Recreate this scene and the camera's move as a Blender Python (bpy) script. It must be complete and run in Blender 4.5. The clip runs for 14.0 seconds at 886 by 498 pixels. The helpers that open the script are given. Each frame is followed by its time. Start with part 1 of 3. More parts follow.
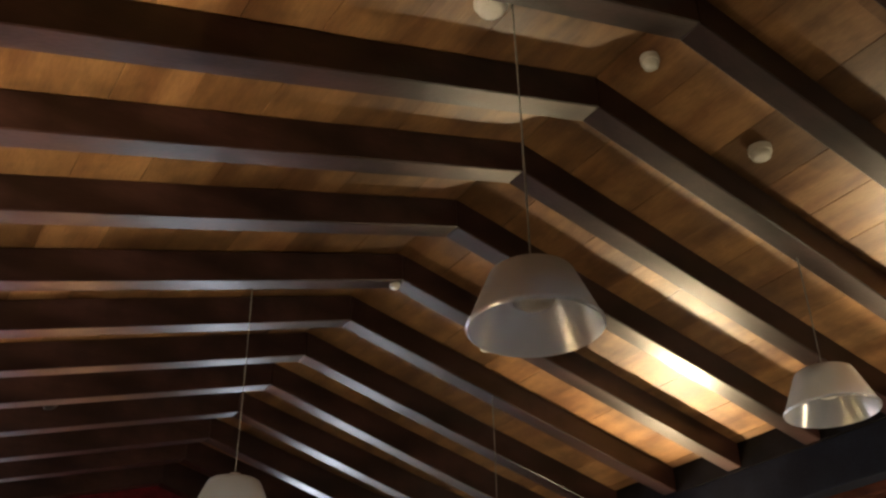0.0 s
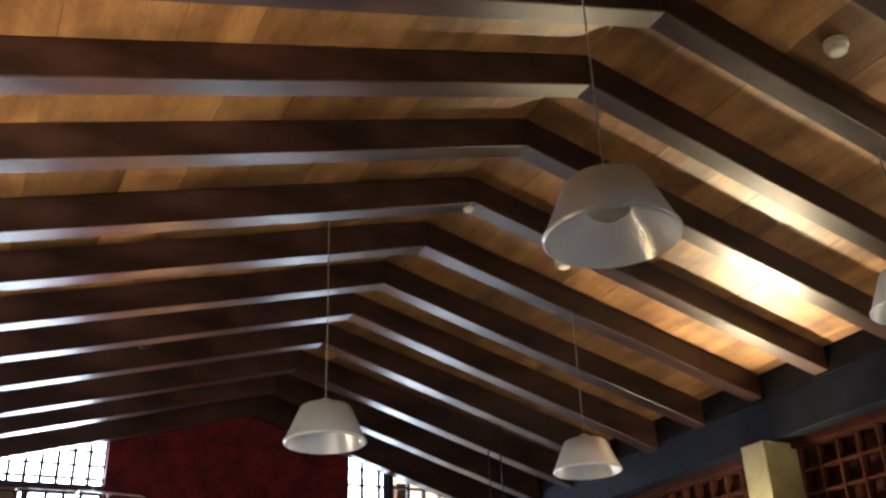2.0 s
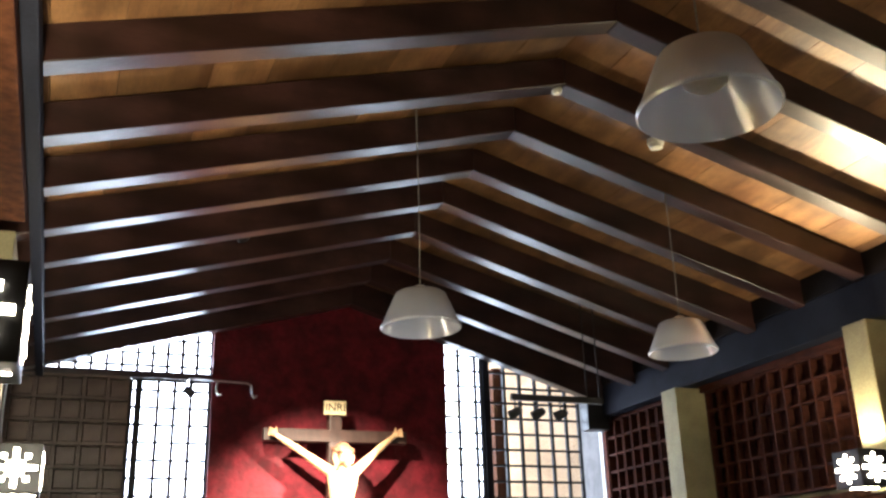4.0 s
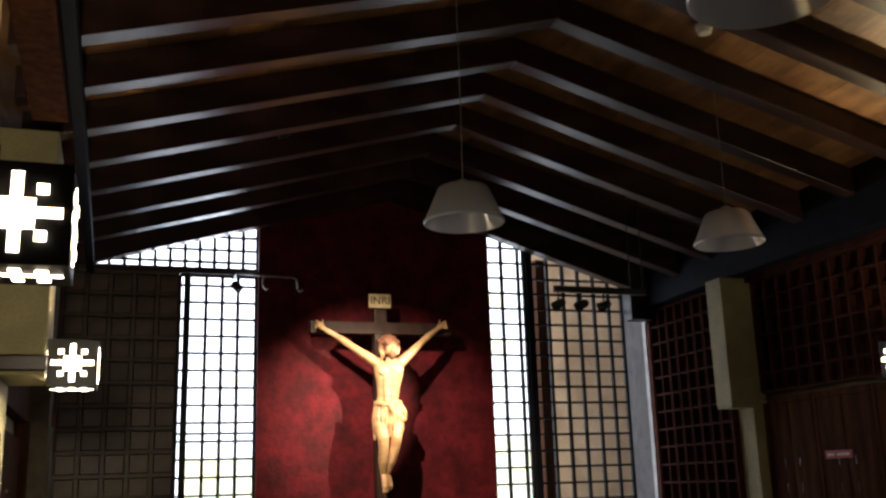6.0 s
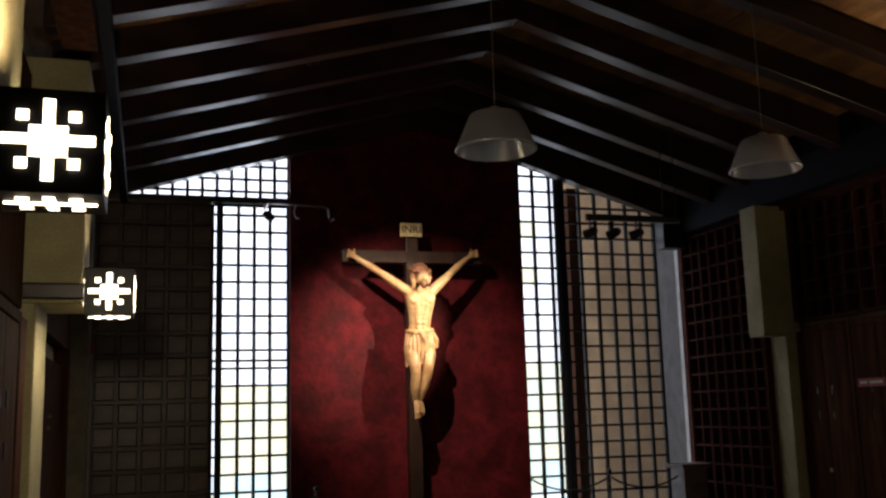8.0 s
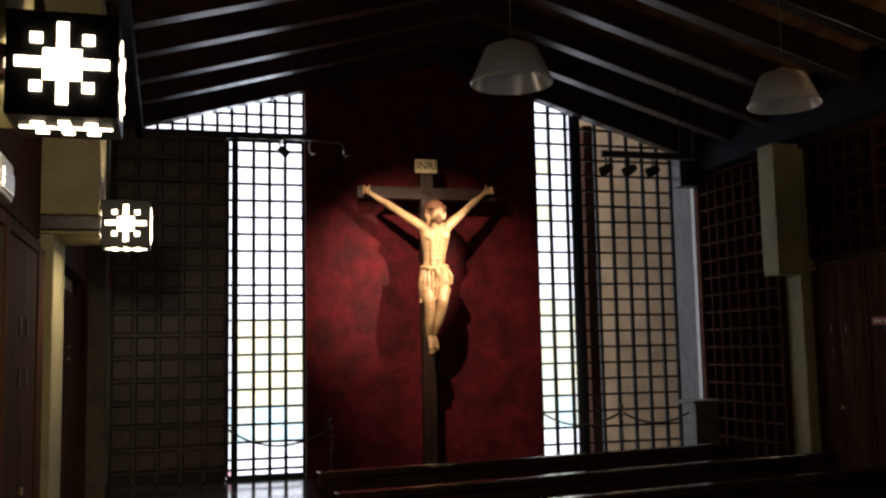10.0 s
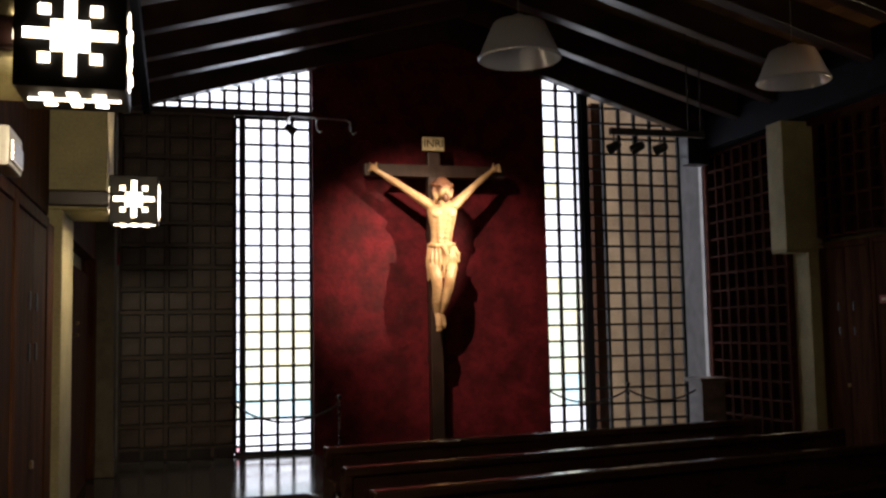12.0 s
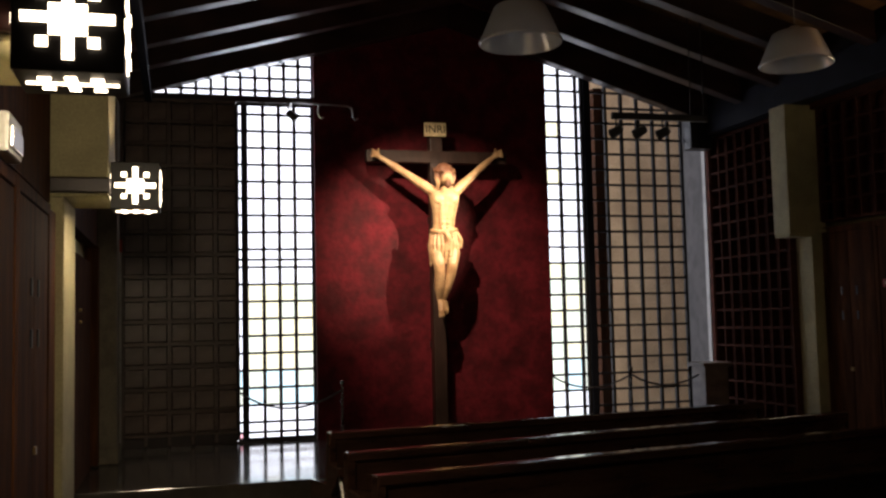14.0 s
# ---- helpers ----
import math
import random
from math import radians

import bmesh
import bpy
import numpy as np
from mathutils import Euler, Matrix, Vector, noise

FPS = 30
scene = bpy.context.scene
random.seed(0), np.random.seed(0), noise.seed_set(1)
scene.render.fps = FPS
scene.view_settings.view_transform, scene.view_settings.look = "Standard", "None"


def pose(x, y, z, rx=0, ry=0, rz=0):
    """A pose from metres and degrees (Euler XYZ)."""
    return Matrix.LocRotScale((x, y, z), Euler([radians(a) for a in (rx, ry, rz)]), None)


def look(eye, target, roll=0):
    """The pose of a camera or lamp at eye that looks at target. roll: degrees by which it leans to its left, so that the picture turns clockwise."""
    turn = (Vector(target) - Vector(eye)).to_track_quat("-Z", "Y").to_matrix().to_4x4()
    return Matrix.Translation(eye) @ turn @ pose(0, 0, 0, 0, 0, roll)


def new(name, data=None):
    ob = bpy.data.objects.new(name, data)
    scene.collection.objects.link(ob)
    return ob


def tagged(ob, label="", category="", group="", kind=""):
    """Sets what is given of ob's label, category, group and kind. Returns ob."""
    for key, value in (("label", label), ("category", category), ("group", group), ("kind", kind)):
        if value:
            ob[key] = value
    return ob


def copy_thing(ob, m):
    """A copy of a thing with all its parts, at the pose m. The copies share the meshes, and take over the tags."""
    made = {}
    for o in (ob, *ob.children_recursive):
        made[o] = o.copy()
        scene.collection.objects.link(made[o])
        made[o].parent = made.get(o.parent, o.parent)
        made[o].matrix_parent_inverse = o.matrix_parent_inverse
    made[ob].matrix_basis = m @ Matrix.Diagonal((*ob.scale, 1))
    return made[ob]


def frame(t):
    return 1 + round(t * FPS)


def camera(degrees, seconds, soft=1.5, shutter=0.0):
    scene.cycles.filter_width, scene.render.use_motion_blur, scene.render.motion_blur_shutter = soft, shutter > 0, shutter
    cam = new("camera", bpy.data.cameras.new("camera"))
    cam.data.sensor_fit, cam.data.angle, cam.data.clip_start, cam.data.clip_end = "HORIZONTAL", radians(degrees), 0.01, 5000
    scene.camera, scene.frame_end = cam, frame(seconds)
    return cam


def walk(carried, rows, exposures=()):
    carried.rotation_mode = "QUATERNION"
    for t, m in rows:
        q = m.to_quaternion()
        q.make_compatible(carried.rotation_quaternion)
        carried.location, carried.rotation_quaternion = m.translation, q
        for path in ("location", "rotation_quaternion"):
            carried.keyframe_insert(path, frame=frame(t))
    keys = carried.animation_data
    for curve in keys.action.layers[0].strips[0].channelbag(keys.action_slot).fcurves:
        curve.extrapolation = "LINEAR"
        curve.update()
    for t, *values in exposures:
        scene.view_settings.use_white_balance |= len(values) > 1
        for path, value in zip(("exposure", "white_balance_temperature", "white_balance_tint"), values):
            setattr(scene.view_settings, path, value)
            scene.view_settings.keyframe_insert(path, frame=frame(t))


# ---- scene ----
# ---- camera ----
cam = camera(48.98, 14.0, soft=2.5)
PATH = [
    (0.0, look((0.016, -0.039, 1.659), (4.638, 7.246, 6.715), -1.14)),
    (0.5, look((0.010, -0.039, 1.651), (4.572, 7.327, 6.644), -1.47)),
    (1.0, look((0.005, -0.040, 1.639), (4.459, 7.471, 6.512), -1.84)),
    (1.5, look((0.001, -0.044, 1.626), (4.315, 7.683, 6.283), -2.00)),
    (2.0, look((-0.002, -0.046, 1.615), (4.133, 7.915, 6.034), -2.37)),
    (2.5, look((-0.002, -0.043, 1.604), (3.907, 8.168, 5.763), -2.18)),
    (3.0, look((-0.003, -0.038, 1.595), (3.711, 8.367, 5.541), -1.99)),
    (3.5, look((-0.003, -0.027, 1.591), (3.549, 8.561, 5.282), -1.99)),
    (4.0, look((-0.001, -0.016, 1.592), (3.447, 8.725, 5.014), -1.81)),
    (6.5, look((-0.002, 0.019, 1.624), (3.047, 9.298, 3.772), -1.80)),
    (7.0, look((-0.002, 0.029, 1.627), (2.957, 9.378, 3.585), -1.66)),
    (7.5, look((-0.002, 0.032, 1.624), (2.872, 9.439, 3.428), -1.50)),
    (8.0, look((-0.003, 0.032, 1.617), (2.854, 9.469, 3.284), -1.60)),
    (8.5, look((-0.002, 0.032, 1.607), (2.831, 9.502, 3.119), -1.55)),
    (9.0, look((-0.000, 0.030, 1.592), (2.788, 9.542, 2.913), -1.42)),
    (11.5, look((-0.001, 0.029, 1.570), (2.662, 9.626, 2.467), -0.97)),
    (12.0, look((-0.003, 0.027, 1.559), (2.646, 9.632, 2.415), -1.04)),
    (12.5, look((-0.002, 0.027, 1.556), (2.626, 9.640, 2.384), -1.08)),
    (13.0, look((0.001, 0.029, 1.554), (2.632, 9.644, 2.348), -1.29)),
    (13.5, look((0.003, 0.030, 1.552), (2.633, 9.649, 2.306), -1.41)),
    (14.0, look((0.006, 0.032, 1.549), (2.624, 9.657, 2.271), -1.29)),
]
EXPOSURES = [(0.0, 1.95, 6100, 18), (0.5, 2.3, 6000, 17), (1.5, 2.5, 5800, 15), (3.0, 2.45, 5650, 14), (4.2, 2.3, 5600, 14), (5.4, 0.75, 6000, 16),
             (6.3, -0.25, 6200, 18), (7.0, -0.7, 6200, 18), (7.5, -0.75, 6200, 18), (9.0, -0.72, 6250, 19), (14.0, -0.5, 6400, 22)]
walk(cam, PATH, EXPOSURES)

# ---- plan, in metres ----
RIDGE_X, RIDGE_Z = 2.78, 4.75          # underside of the rafters at the ridge
EAVE_L, EAVE_R, EAVE_Z = -0.25, 5.81, 3.92
SLOPE = (RIDGE_Z - EAVE_Z) / (RIDGE_X - EAVE_L)
STEP, FIRST = 0.697, 7.68 - 15 * 0.697
RAFTER_W, RAFTER_H = 0.14, 0.20
WALL_Y, BACK_Y = 10.0, -3.2
PLAT_Z, PLAT_Y = 0.385, 7.53
LEFT_X, RIGHT_X = -0.78, 6.26
LATTICE_X, COLUMN_X = 6.06, 5.72       # east wall: plane of the lattices, face of the columns


def under(x):
    """Height of the rafters' underside at x."""
    return RIDGE_Z - SLOPE * abs(x - RIDGE_X)


# ---- world and light ----
world = bpy.data.worlds.new("sky")
scene.world = world
world.use_nodes = True
wn = world.node_tree
sky = wn.nodes.new("ShaderNodeTexSky")
sky.sky_type, sky.sun_disc = "NISHITA", False
sky.sun_elevation, sky.sun_rotation = radians(42), radians(200)
wn.links.new(sky.outputs[0], wn.nodes["Background"].inputs[0])
wn.nodes["Background"].inputs[1].default_value = 0.15


def lamp(name, kind, energy, colour, m, **settings):
    data = bpy.data.lights.new(name, kind)
    data.energy, data.color = energy, colour
    if "size" in settings:
        data.shape, data.size, data.size_y = "RECTANGLE", settings["size"], settings.get("size_y", settings["size"])
    if "radius" in settings:
        data.shadow_soft_size = settings["radius"]
    if "cone" in settings:
        data.spot_size, data.spot_blend = radians(settings["cone"]), settings.get("blend", 0.5)
    ob = new(name, data)
    ob.matrix_world = m
    return ob


lamp("sun", "SUN", 3.0, (1.0, 0.93, 0.84), look((4, 31, 21), (4, 11, 2))).data.angle = radians(0.6)
# daylight entering by the two altar windows
lamp("daylight_left", "AREA", 7, (0.86, 0.93, 1.0), look((0.97, 10.16, 2.0), (0.2, 4, 1.4)), size=0.72, size_y=3.0)
lamp("daylight_upper", "AREA", 10, (0.86, 0.93, 1.0), look((0.75, 10.16, 4.02), (1.5, 6, 4.2)), size=1.1, size_y=0.22)
lamp("daylight_right", "AREA", 4, (0.86, 0.93, 1.0), look((4.17, 10.16, 2.2), (1.2, 4, 1.4)), size=0.46, size_y=3.4)
# spots on the crucifix
lamp("spot_left_light", "SPOT", 960, (1.0, 0.78, 0.50), look((1.18, 7.27, 4.32), (2.72, 9.9, 2.12)), cone=46, blend=1.0, radius=0.014)
lamp("spot_right_light", "SPOT", 800, (1.0, 0.78, 0.50), look((3.70, 7.91, 3.15), (2.20, 9.9, 2.40)), cone=40, blend=1.0, radius=0.014)


# ---- materials ----
def material(name, colour, second=None, rough=0.6, metal=0.0, scale=3.0, stretch=(1, 1, 1), bump=0.15, fine=40.0, island=0.0, objects=0.0,
             stain=0.0, coat=0.0, spec=0.5, contrast=(0.35, 0.68)):
    """Two-scale procedural surface: large tone shifts, fine grain with relief, a tone of its own per piece."""
    m = bpy.data.materials.new(name)
    m.use_nodes = True
    nt, bs = m.node_tree, m.node_tree.nodes["Principled BSDF"]
    add, link = nt.nodes.new, nt.links.new
    co = add("ShaderNodeTexCoord")
    mp = add("ShaderNodeMapping")
    mp.inputs["Scale"].default_value = stretch
    link(co.outputs["Object"], mp.inputs[0])
    big, small = add("ShaderNodeTexNoise"), add("ShaderNodeTexNoise")
    big.inputs["Scale"].default_value, big.inputs["Detail"].default_value = scale, 6
    small.inputs["Scale"].default_value, small.inputs["Detail"].default_value = fine, 4
    link(mp.outputs[0], big.inputs[0])
    link(mp.outputs[0], small.inputs[0])
    ramp = add("ShaderNodeValToRGB")
    second = second or tuple(c * 0.6 for c in colour)
    ramp.color_ramp.elements[0].color, ramp.color_ramp.elements[1].color = (*second, 1), (*colour, 1)
    ramp.color_ramp.elements[0].position, ramp.color_ramp.elements[1].position = contrast
    link(big.outputs["Fac"], ramp.inputs[0])
    value = ramp.outputs[0]
    grain = add("ShaderNodeMixRGB")
    grain.blend_type, grain.inputs[0].default_value = "OVERLAY", 0.35
    link(value, grain.inputs[1])
    link(small.outputs["Fac"], grain.inputs[2])
    value = grain.outputs[0]
    if island or objects:
        if island:
            geo = add("ShaderNodeNewGeometry")
            rnd, amount = geo.outputs["Random Per Island"], island
        else:
            info = add("ShaderNodeObjectInfo")
            rnd, amount = info.outputs["Random"], objects
        rng = add("ShaderNodeMapRange")
        rng.inputs["To Min"].default_value, rng.inputs["To Max"].default_value = 1 - amount, 1 + amount
        link(rnd, rng.inputs["Value"])
        mul = add("ShaderNodeMixRGB")
        mul.blend_type, mul.inputs[0].default_value = "MULTIPLY", 1.0
        link(value, mul.inputs[1])
        link(rng.outputs[0], mul.inputs[2])
        value = mul.outputs[0]
    if stain:
        spots, sr, dk = add("ShaderNodeTexNoise"), add("ShaderNodeValToRGB"), add("ShaderNodeMixRGB")
        spots.inputs["Scale"].default_value, spots.inputs["Detail"].default_value = scale * 2.3, 9
        sr.color_ramp.elements[0].position, sr.color_ramp.elements[1].position = 0.45, 0.62
        link(co.outputs["Object"], spots.inputs[0])
        link(spots.outputs["Fac"], sr.inputs[0])
        dk.blend_type, dk.inputs[2].default_value = "MULTIPLY", (1 - stain, 1 - stain, 1 - stain, 1)
        link(sr.outputs[0], dk.inputs[0])
        link(value, dk.inputs[1])
        value = dk.outputs[0]
    link(value, bs.inputs["Base Color"])
    rr = add("ShaderNodeMapRange")
    rr.inputs["To Min"].default_value, rr.inputs["To Max"].default_value = max(0.03, rough - 0.12), min(1, rough + 0.12)
    link(big.outputs["Fac"], rr.inputs["Value"])
    link(rr.outputs[0], bs.inputs["Roughness"])
    bs.inputs["Metallic"].default_value = metal
    bs.inputs["Coat Weight"].default_value = coat
    bs.inputs["Specular IOR Level"].default_value = spec
    bp = add("ShaderNodeBump")
    bp.inputs["Strength"].default_value, bp.inputs["Distance"].default_value = bump, 0.01
    link(small.outputs["Fac"], bp.inputs["Height"])
    link(bp.outputs[0], bs.inputs["Normal"])
    return m


def glow(name, colour, strength):
    m = bpy.data.materials.new(name)
    m.use_nodes = True
    bs = m.node_tree.nodes["Principled BSDF"]
    bs.inputs["Base Color"].default_value = (*colour, 1)
    bs.inputs["Emission Color"].default_value = (*colour, 1)
    bs.inputs["Emission Strength"].default_value = strength
    return m


def clear(name, colour, rough=0.1, amount=1.0):
    m = bpy.data.materials.new(name)
    m.use_nodes = True
    bs = m.node_tree.nodes["Principled BSDF"]
    bs.inputs["Base Color"].default_value = (*colour, 1)
    bs.inputs["Roughness"].default_value = rough
    bs.inputs["Transmission Weight"].default_value = amount
    bs.inputs["IOR"].default_value = 1.45
    return m


DARK_WOOD = material("dark_stained_beam_wood", (0.066, 0.029, 0.025), (0.018, 0.008, 0.007), rough=0.33, scale=1.5, stretch=(0.7, 3, 3), fine=26, objects=0.3, bump=0.14, stain=0.45, contrast=(0.38, 0.78))
BOARD = material("ceiling_board_wood", (0.31, 0.168, 0.068), (0.14, 0.064, 0.026), rough=0.42, scale=1.6, stretch=(4, 0.7, 4), fine=22, island=0.32, bump=0.12, stain=0.35)
STEEL_BLUE = material("blue_grey_painted_beam", (0.016, 0.018, 0.027), (0.010, 0.011, 0.017), rough=0.65, spec=0.08, scale=4, fine=60, bump=0.1)
PLASTER = material("pale_yellow_painted_plaster", (0.42, 0.375, 0.20), (0.33, 0.295, 0.16), rough=0.75, scale=2.5, fine=70, bump=0.15, stain=0.12)
GREY_PLASTER = material("grey_white_plaster", (0.46, 0.46, 0.43), (0.36, 0.36, 0.34), rough=0.8, scale=3, fine=60, bump=0.2, stain=0.2)
# grey plaster darkened in its base colour to hold the reveal's brightness down
DIM_REVEAL = material("dimmed_reveal_plaster", (0.085, 0.083, 0.078), (0.058, 0.057, 0.054), rough=0.85, scale=3, fine=50, bump=0.25, stain=0.25)
# grey plaster with shade put into its colour, so the pilaster stays dim
DIM_PILASTER = material("dimmed_pilaster_plaster", (0.20, 0.175, 0.125), (0.14, 0.122, 0.09), rough=0.8, scale=3, fine=60, bump=0.2, stain=0.25)
BEIGE = material("beige_rendered_plaster", (0.60, 0.40, 0.22), (0.46, 0.29, 0.15), rough=0.85, scale=1.4, fine=50, bump=0.2, stain=0.2)
RED = material("mottled_dark_red_plaster", (0.128, 0.0085, 0.0150), (0.058, 0.0036, 0.0066), rough=0.72, spec=0.2, scale=4.2, fine=24, bump=1.0, stain=0.28, contrast=(0.36, 0.66))
PANEL = material("dark_coffered_wood", (0.17, 0.118, 0.098), (0.10, 0.068, 0.056), rough=0.36, scale=3, stretch=(1, 1, 3), fine=35, objects=0.2, bump=0.15, stain=0.25)
REDWOOD = material("reddish_lattice_wood", (0.078, 0.026, 0.015), (0.036, 0.012, 0.008), spec=0.06, rough=0.8, scale=3, stretch=(2, 2, 5), fine=45, objects=0.2, bump=0.15)
CABINET = material("varnished_brown_cabinet_wood", (0.092, 0.037, 0.016), (0.040, 0.015, 0.007), spec=0.04, rough=0.8, scale=2.4, stretch=(6, 6, 0.8), fine=30, objects=0.25, bump=0.1)
PEW = material("dark_polished_pew_wood", (0.055, 0.026, 0.017), (0.028, 0.013, 0.009), rough=0.19, scale=3, stretch=(0.8, 5, 5), fine=35, objects=0.15, bump=0.06, coat=0.3)
CROSS_WOOD = material("brown_cross_wood", (0.040, 0.018, 0.012), (0.02, 0.009, 0.006), rough=0.5, scale=4, stretch=(4, 4, 1), fine=40, bump=0.25)
FLESH = material("carved_polychrome_wood", (0.66, 0.45, 0.24), (0.46, 0.27, 0.13), rough=0.4, scale=7, fine=40, bump=0.06, stain=0.12)
PARCHMENT = material("aged_parchment_paint", (0.74, 0.61, 0.36), (0.56, 0.45, 0.25), rough=0.6, scale=14, fine=60)
NEAR_BLACK = material("near_black_blocking_wood", (0.012, 0.010, 0.011), (0.006, 0.005, 0.005), rough=0.8, spec=0.1, scale=5, fine=50, bump=0.15)
BLACK = material("black_enamel_metal", (0.02, 0.02, 0.022), (0.012, 0.012, 0.013), rough=0.45, scale=8, fine=80, bump=0.05)
GUNMETAL = material("worn_gunmetal", (0.16, 0.155, 0.15), (0.08, 0.078, 0.075), rough=0.28, metal=0.85, scale=20, fine=80, bump=0.08)
MUNTIN = material("dark_iron_glazing_bar", (0.028, 0.025, 0.023), (0.016, 0.014, 0.013), spec=0.2, rough=0.65, scale=12, fine=80, bump=0.1)
STONE = material("dark_polished_stone_floor", (0.06, 0.05, 0.042), (0.035, 0.028, 0.024), rough=0.22, scale=1.5, fine=14, bump=0.03, stain=0.2, objects=0.12)
PLAT_STONE = material("pale_polished_stone", (0.075, 0.064, 0.054), (0.04, 0.034, 0.028), rough=0.12, spec=0.9, scale=1.8, fine=14, bump=0.03, stain=0.15, objects=0.08)
WHITE_PLASTIC = material("white_plastic", (0.75, 0.74, 0.68), (0.66, 0.65, 0.58), rough=0.4, scale=10, fine=60, bump=0.03)
BRASS = material("tarnished_brass", (0.42, 0.29, 0.11), (0.28, 0.19, 0.08), rough=0.35, metal=0.9, scale=12, fine=60)
ROPE = material("dark_braided_rope", (0.06, 0.05, 0.05), (0.03, 0.025, 0.025), rough=0.8, scale=60, fine=160, bump=0.4)
RED_PAINT = material("red_enamel", (0.45, 0.04, 0.03), (0.3, 0.02, 0.02), rough=0.45, scale=10, fine=60)
CORD = material("grey_cord", (0.30, 0.30, 0.28), (0.2, 0.2, 0.19), rough=0.6, scale=30, fine=90)
LANTERN_GLOW = glow("lantern_diffuser", (1.0, 0.84, 0.54), 13.0)
OUTSIDE = glow("bright_overcast_outside", (0.93, 0.97, 1.0), 3.2)
ACRYLIC = bpy.data.materials.new("frosted_prismatic_acrylic")
ACRYLIC.use_nodes = True
_nt = ACRYLIC.node_tree
_tr, _gl, _di, _tl = (_nt.nodes.new("ShaderNodeBsdf" + n) for n in ("Transparent", "Glossy", "Diffuse", "Translucent"))
_m1, _m2, _m3 = (_nt.nodes.new("ShaderNodeMixShader") for _ in range(3))
_tr.inputs[0].default_value, _gl.inputs[0].default_value = (0.84, 0.85, 0.86, 1), (0.92, 0.92, 0.93, 1)
_di.inputs[0].default_value, _tl.inputs[0].default_value = (0.84, 0.87, 0.90, 1), (0.86, 0.90, 0.93, 1)
_gl.inputs["Roughness"].default_value = 0.2
_wave, _bump = _nt.nodes.new("ShaderNodeTexNoise"), _nt.nodes.new("ShaderNodeBump")
_wave.inputs["Scale"].default_value, _bump.inputs["Strength"].default_value = 26, 0.12
_nt.links.new(_wave.outputs["Fac"], _bump.inputs["Height"])
_nt.links.new(_bump.outputs[0], _gl.inputs["Normal"])
for _mix, _fac, _a, _b in ((_m1, 0.5, _di, _tl), (_m2, 0.42, _m1, _gl), (_m3, 0.26, _m2, _tr)):
    _mix.inputs[0].default_value = _fac
    _nt.links.new(_a.outputs[0], _mix.inputs[1])
    _nt.links.new(_b.outputs[0], _mix.inputs[2])
_nt.links.new(_m3.outputs[0], _nt.nodes["Material Output"].inputs[0])
ALUMINIUM = material("satin_aluminium", (0.72, 0.72, 0.70), (0.6, 0.6, 0.58), rough=0.3, metal=0.9, scale=12, fine=70, bump=0.03)


def glass(name, colour):
    m = bpy.data.materials.new(name)
    m.use_nodes = True
    nt = m.node_tree
    tr, gl, mx = nt.nodes.new("ShaderNodeBsdfTransparent"), nt.nodes.new("ShaderNodeBsdfGlossy"), nt.nodes.new("ShaderNodeMixShader")
    tr.inputs[0].default_value = (*colour, 1)
    gl.inputs["Roughness"].default_value = 0.12
    mx.inputs[0].default_value = 0.06
    nt.links.new(tr.outputs[0], mx.inputs[1])
    nt.links.new(gl.outputs[0], mx.inputs[2])
    nt.links.new(mx.outputs[0], nt.nodes["Material Output"].inputs[0])
    return m


PANES = {"white": glass("clear_pane_glass", (0.96, 0.98, 0.98)), "yellow": glass("pale_yellow_pane_glass", (0.87, 0.86, 0.72)),
         "teal": glass("pale_teal_pane_glass", (0.76, 0.87, 0.87)), "green": glass("pale_green_pane_glass", (0.80, 0.83, 0.75)), "pink": glass("pale_pink_pane_glass", (0.90, 0.66, 0.68))}


def painted_hair(m, centre, reach, colour):
    """Brown paint over the carved hair, round a point of the object."""
    nt = m.node_tree
    bs = nt.nodes["Principled BSDF"]
    before = bs.inputs["Base Color"].links[0].from_socket
    co, dist, ramp, mix = (nt.nodes.new("ShaderNode" + n) for n in ("TexCoord", "VectorMath", "ValToRGB", "MixRGB"))
    dist.operation, dist.inputs[1].default_value = "DISTANCE", centre
    nt.links.new(co.outputs["Object"], dist.inputs[0])
    ramp.color_ramp.elements[0].color, ramp.color_ramp.elements[1].color = (1, 1, 1, 1), (0, 0, 0, 1)
    ramp.color_ramp.elements[0].position, ramp.color_ramp.elements[1].position = reach - 0.015, reach + 0.015
    nt.links.new(dist.outputs["Value"], ramp.inputs[0])
    nt.links.new(ramp.outputs[0], mix.inputs[0])
    nt.links.new(before, mix.inputs[1])
    mix.inputs[2].default_value = (*colour, 1)
    nt.links.new(mix.outputs[0], bs.inputs["Base Color"])


painted_hair(FLESH, (-0.012, -0.085, 2.655), 0.150, (0.17, 0.075, 0.042))
painted_hair(FLESH, (0.012, -0.20, 2.460), 0.060, (0.12, 0.05, 0.025))


# ---- mesh helpers ----
def box(bm, x0, x1, y0, y1, z0, z1, m=None):
    """A box between two corners; m turns it afterwards."""
    vs = [bm.verts.new(m @ Vector(p) if m else p) for p in
          ((x0, y0, z0), (x1, y0, z0), (x1, y1, z0), (x0, y1, z0), (x0, y0, z1), (x1, y0, z1), (x1, y1, z1), (x0, y1, z1))]
    for f in ((3, 2, 1, 0), (4, 5, 6, 7), (0, 1, 5, 4), (1, 2, 6, 5), (2, 3, 7, 6), (3, 0, 4, 7)):
        bm.faces.new([vs[i] for i in f])
    return bm


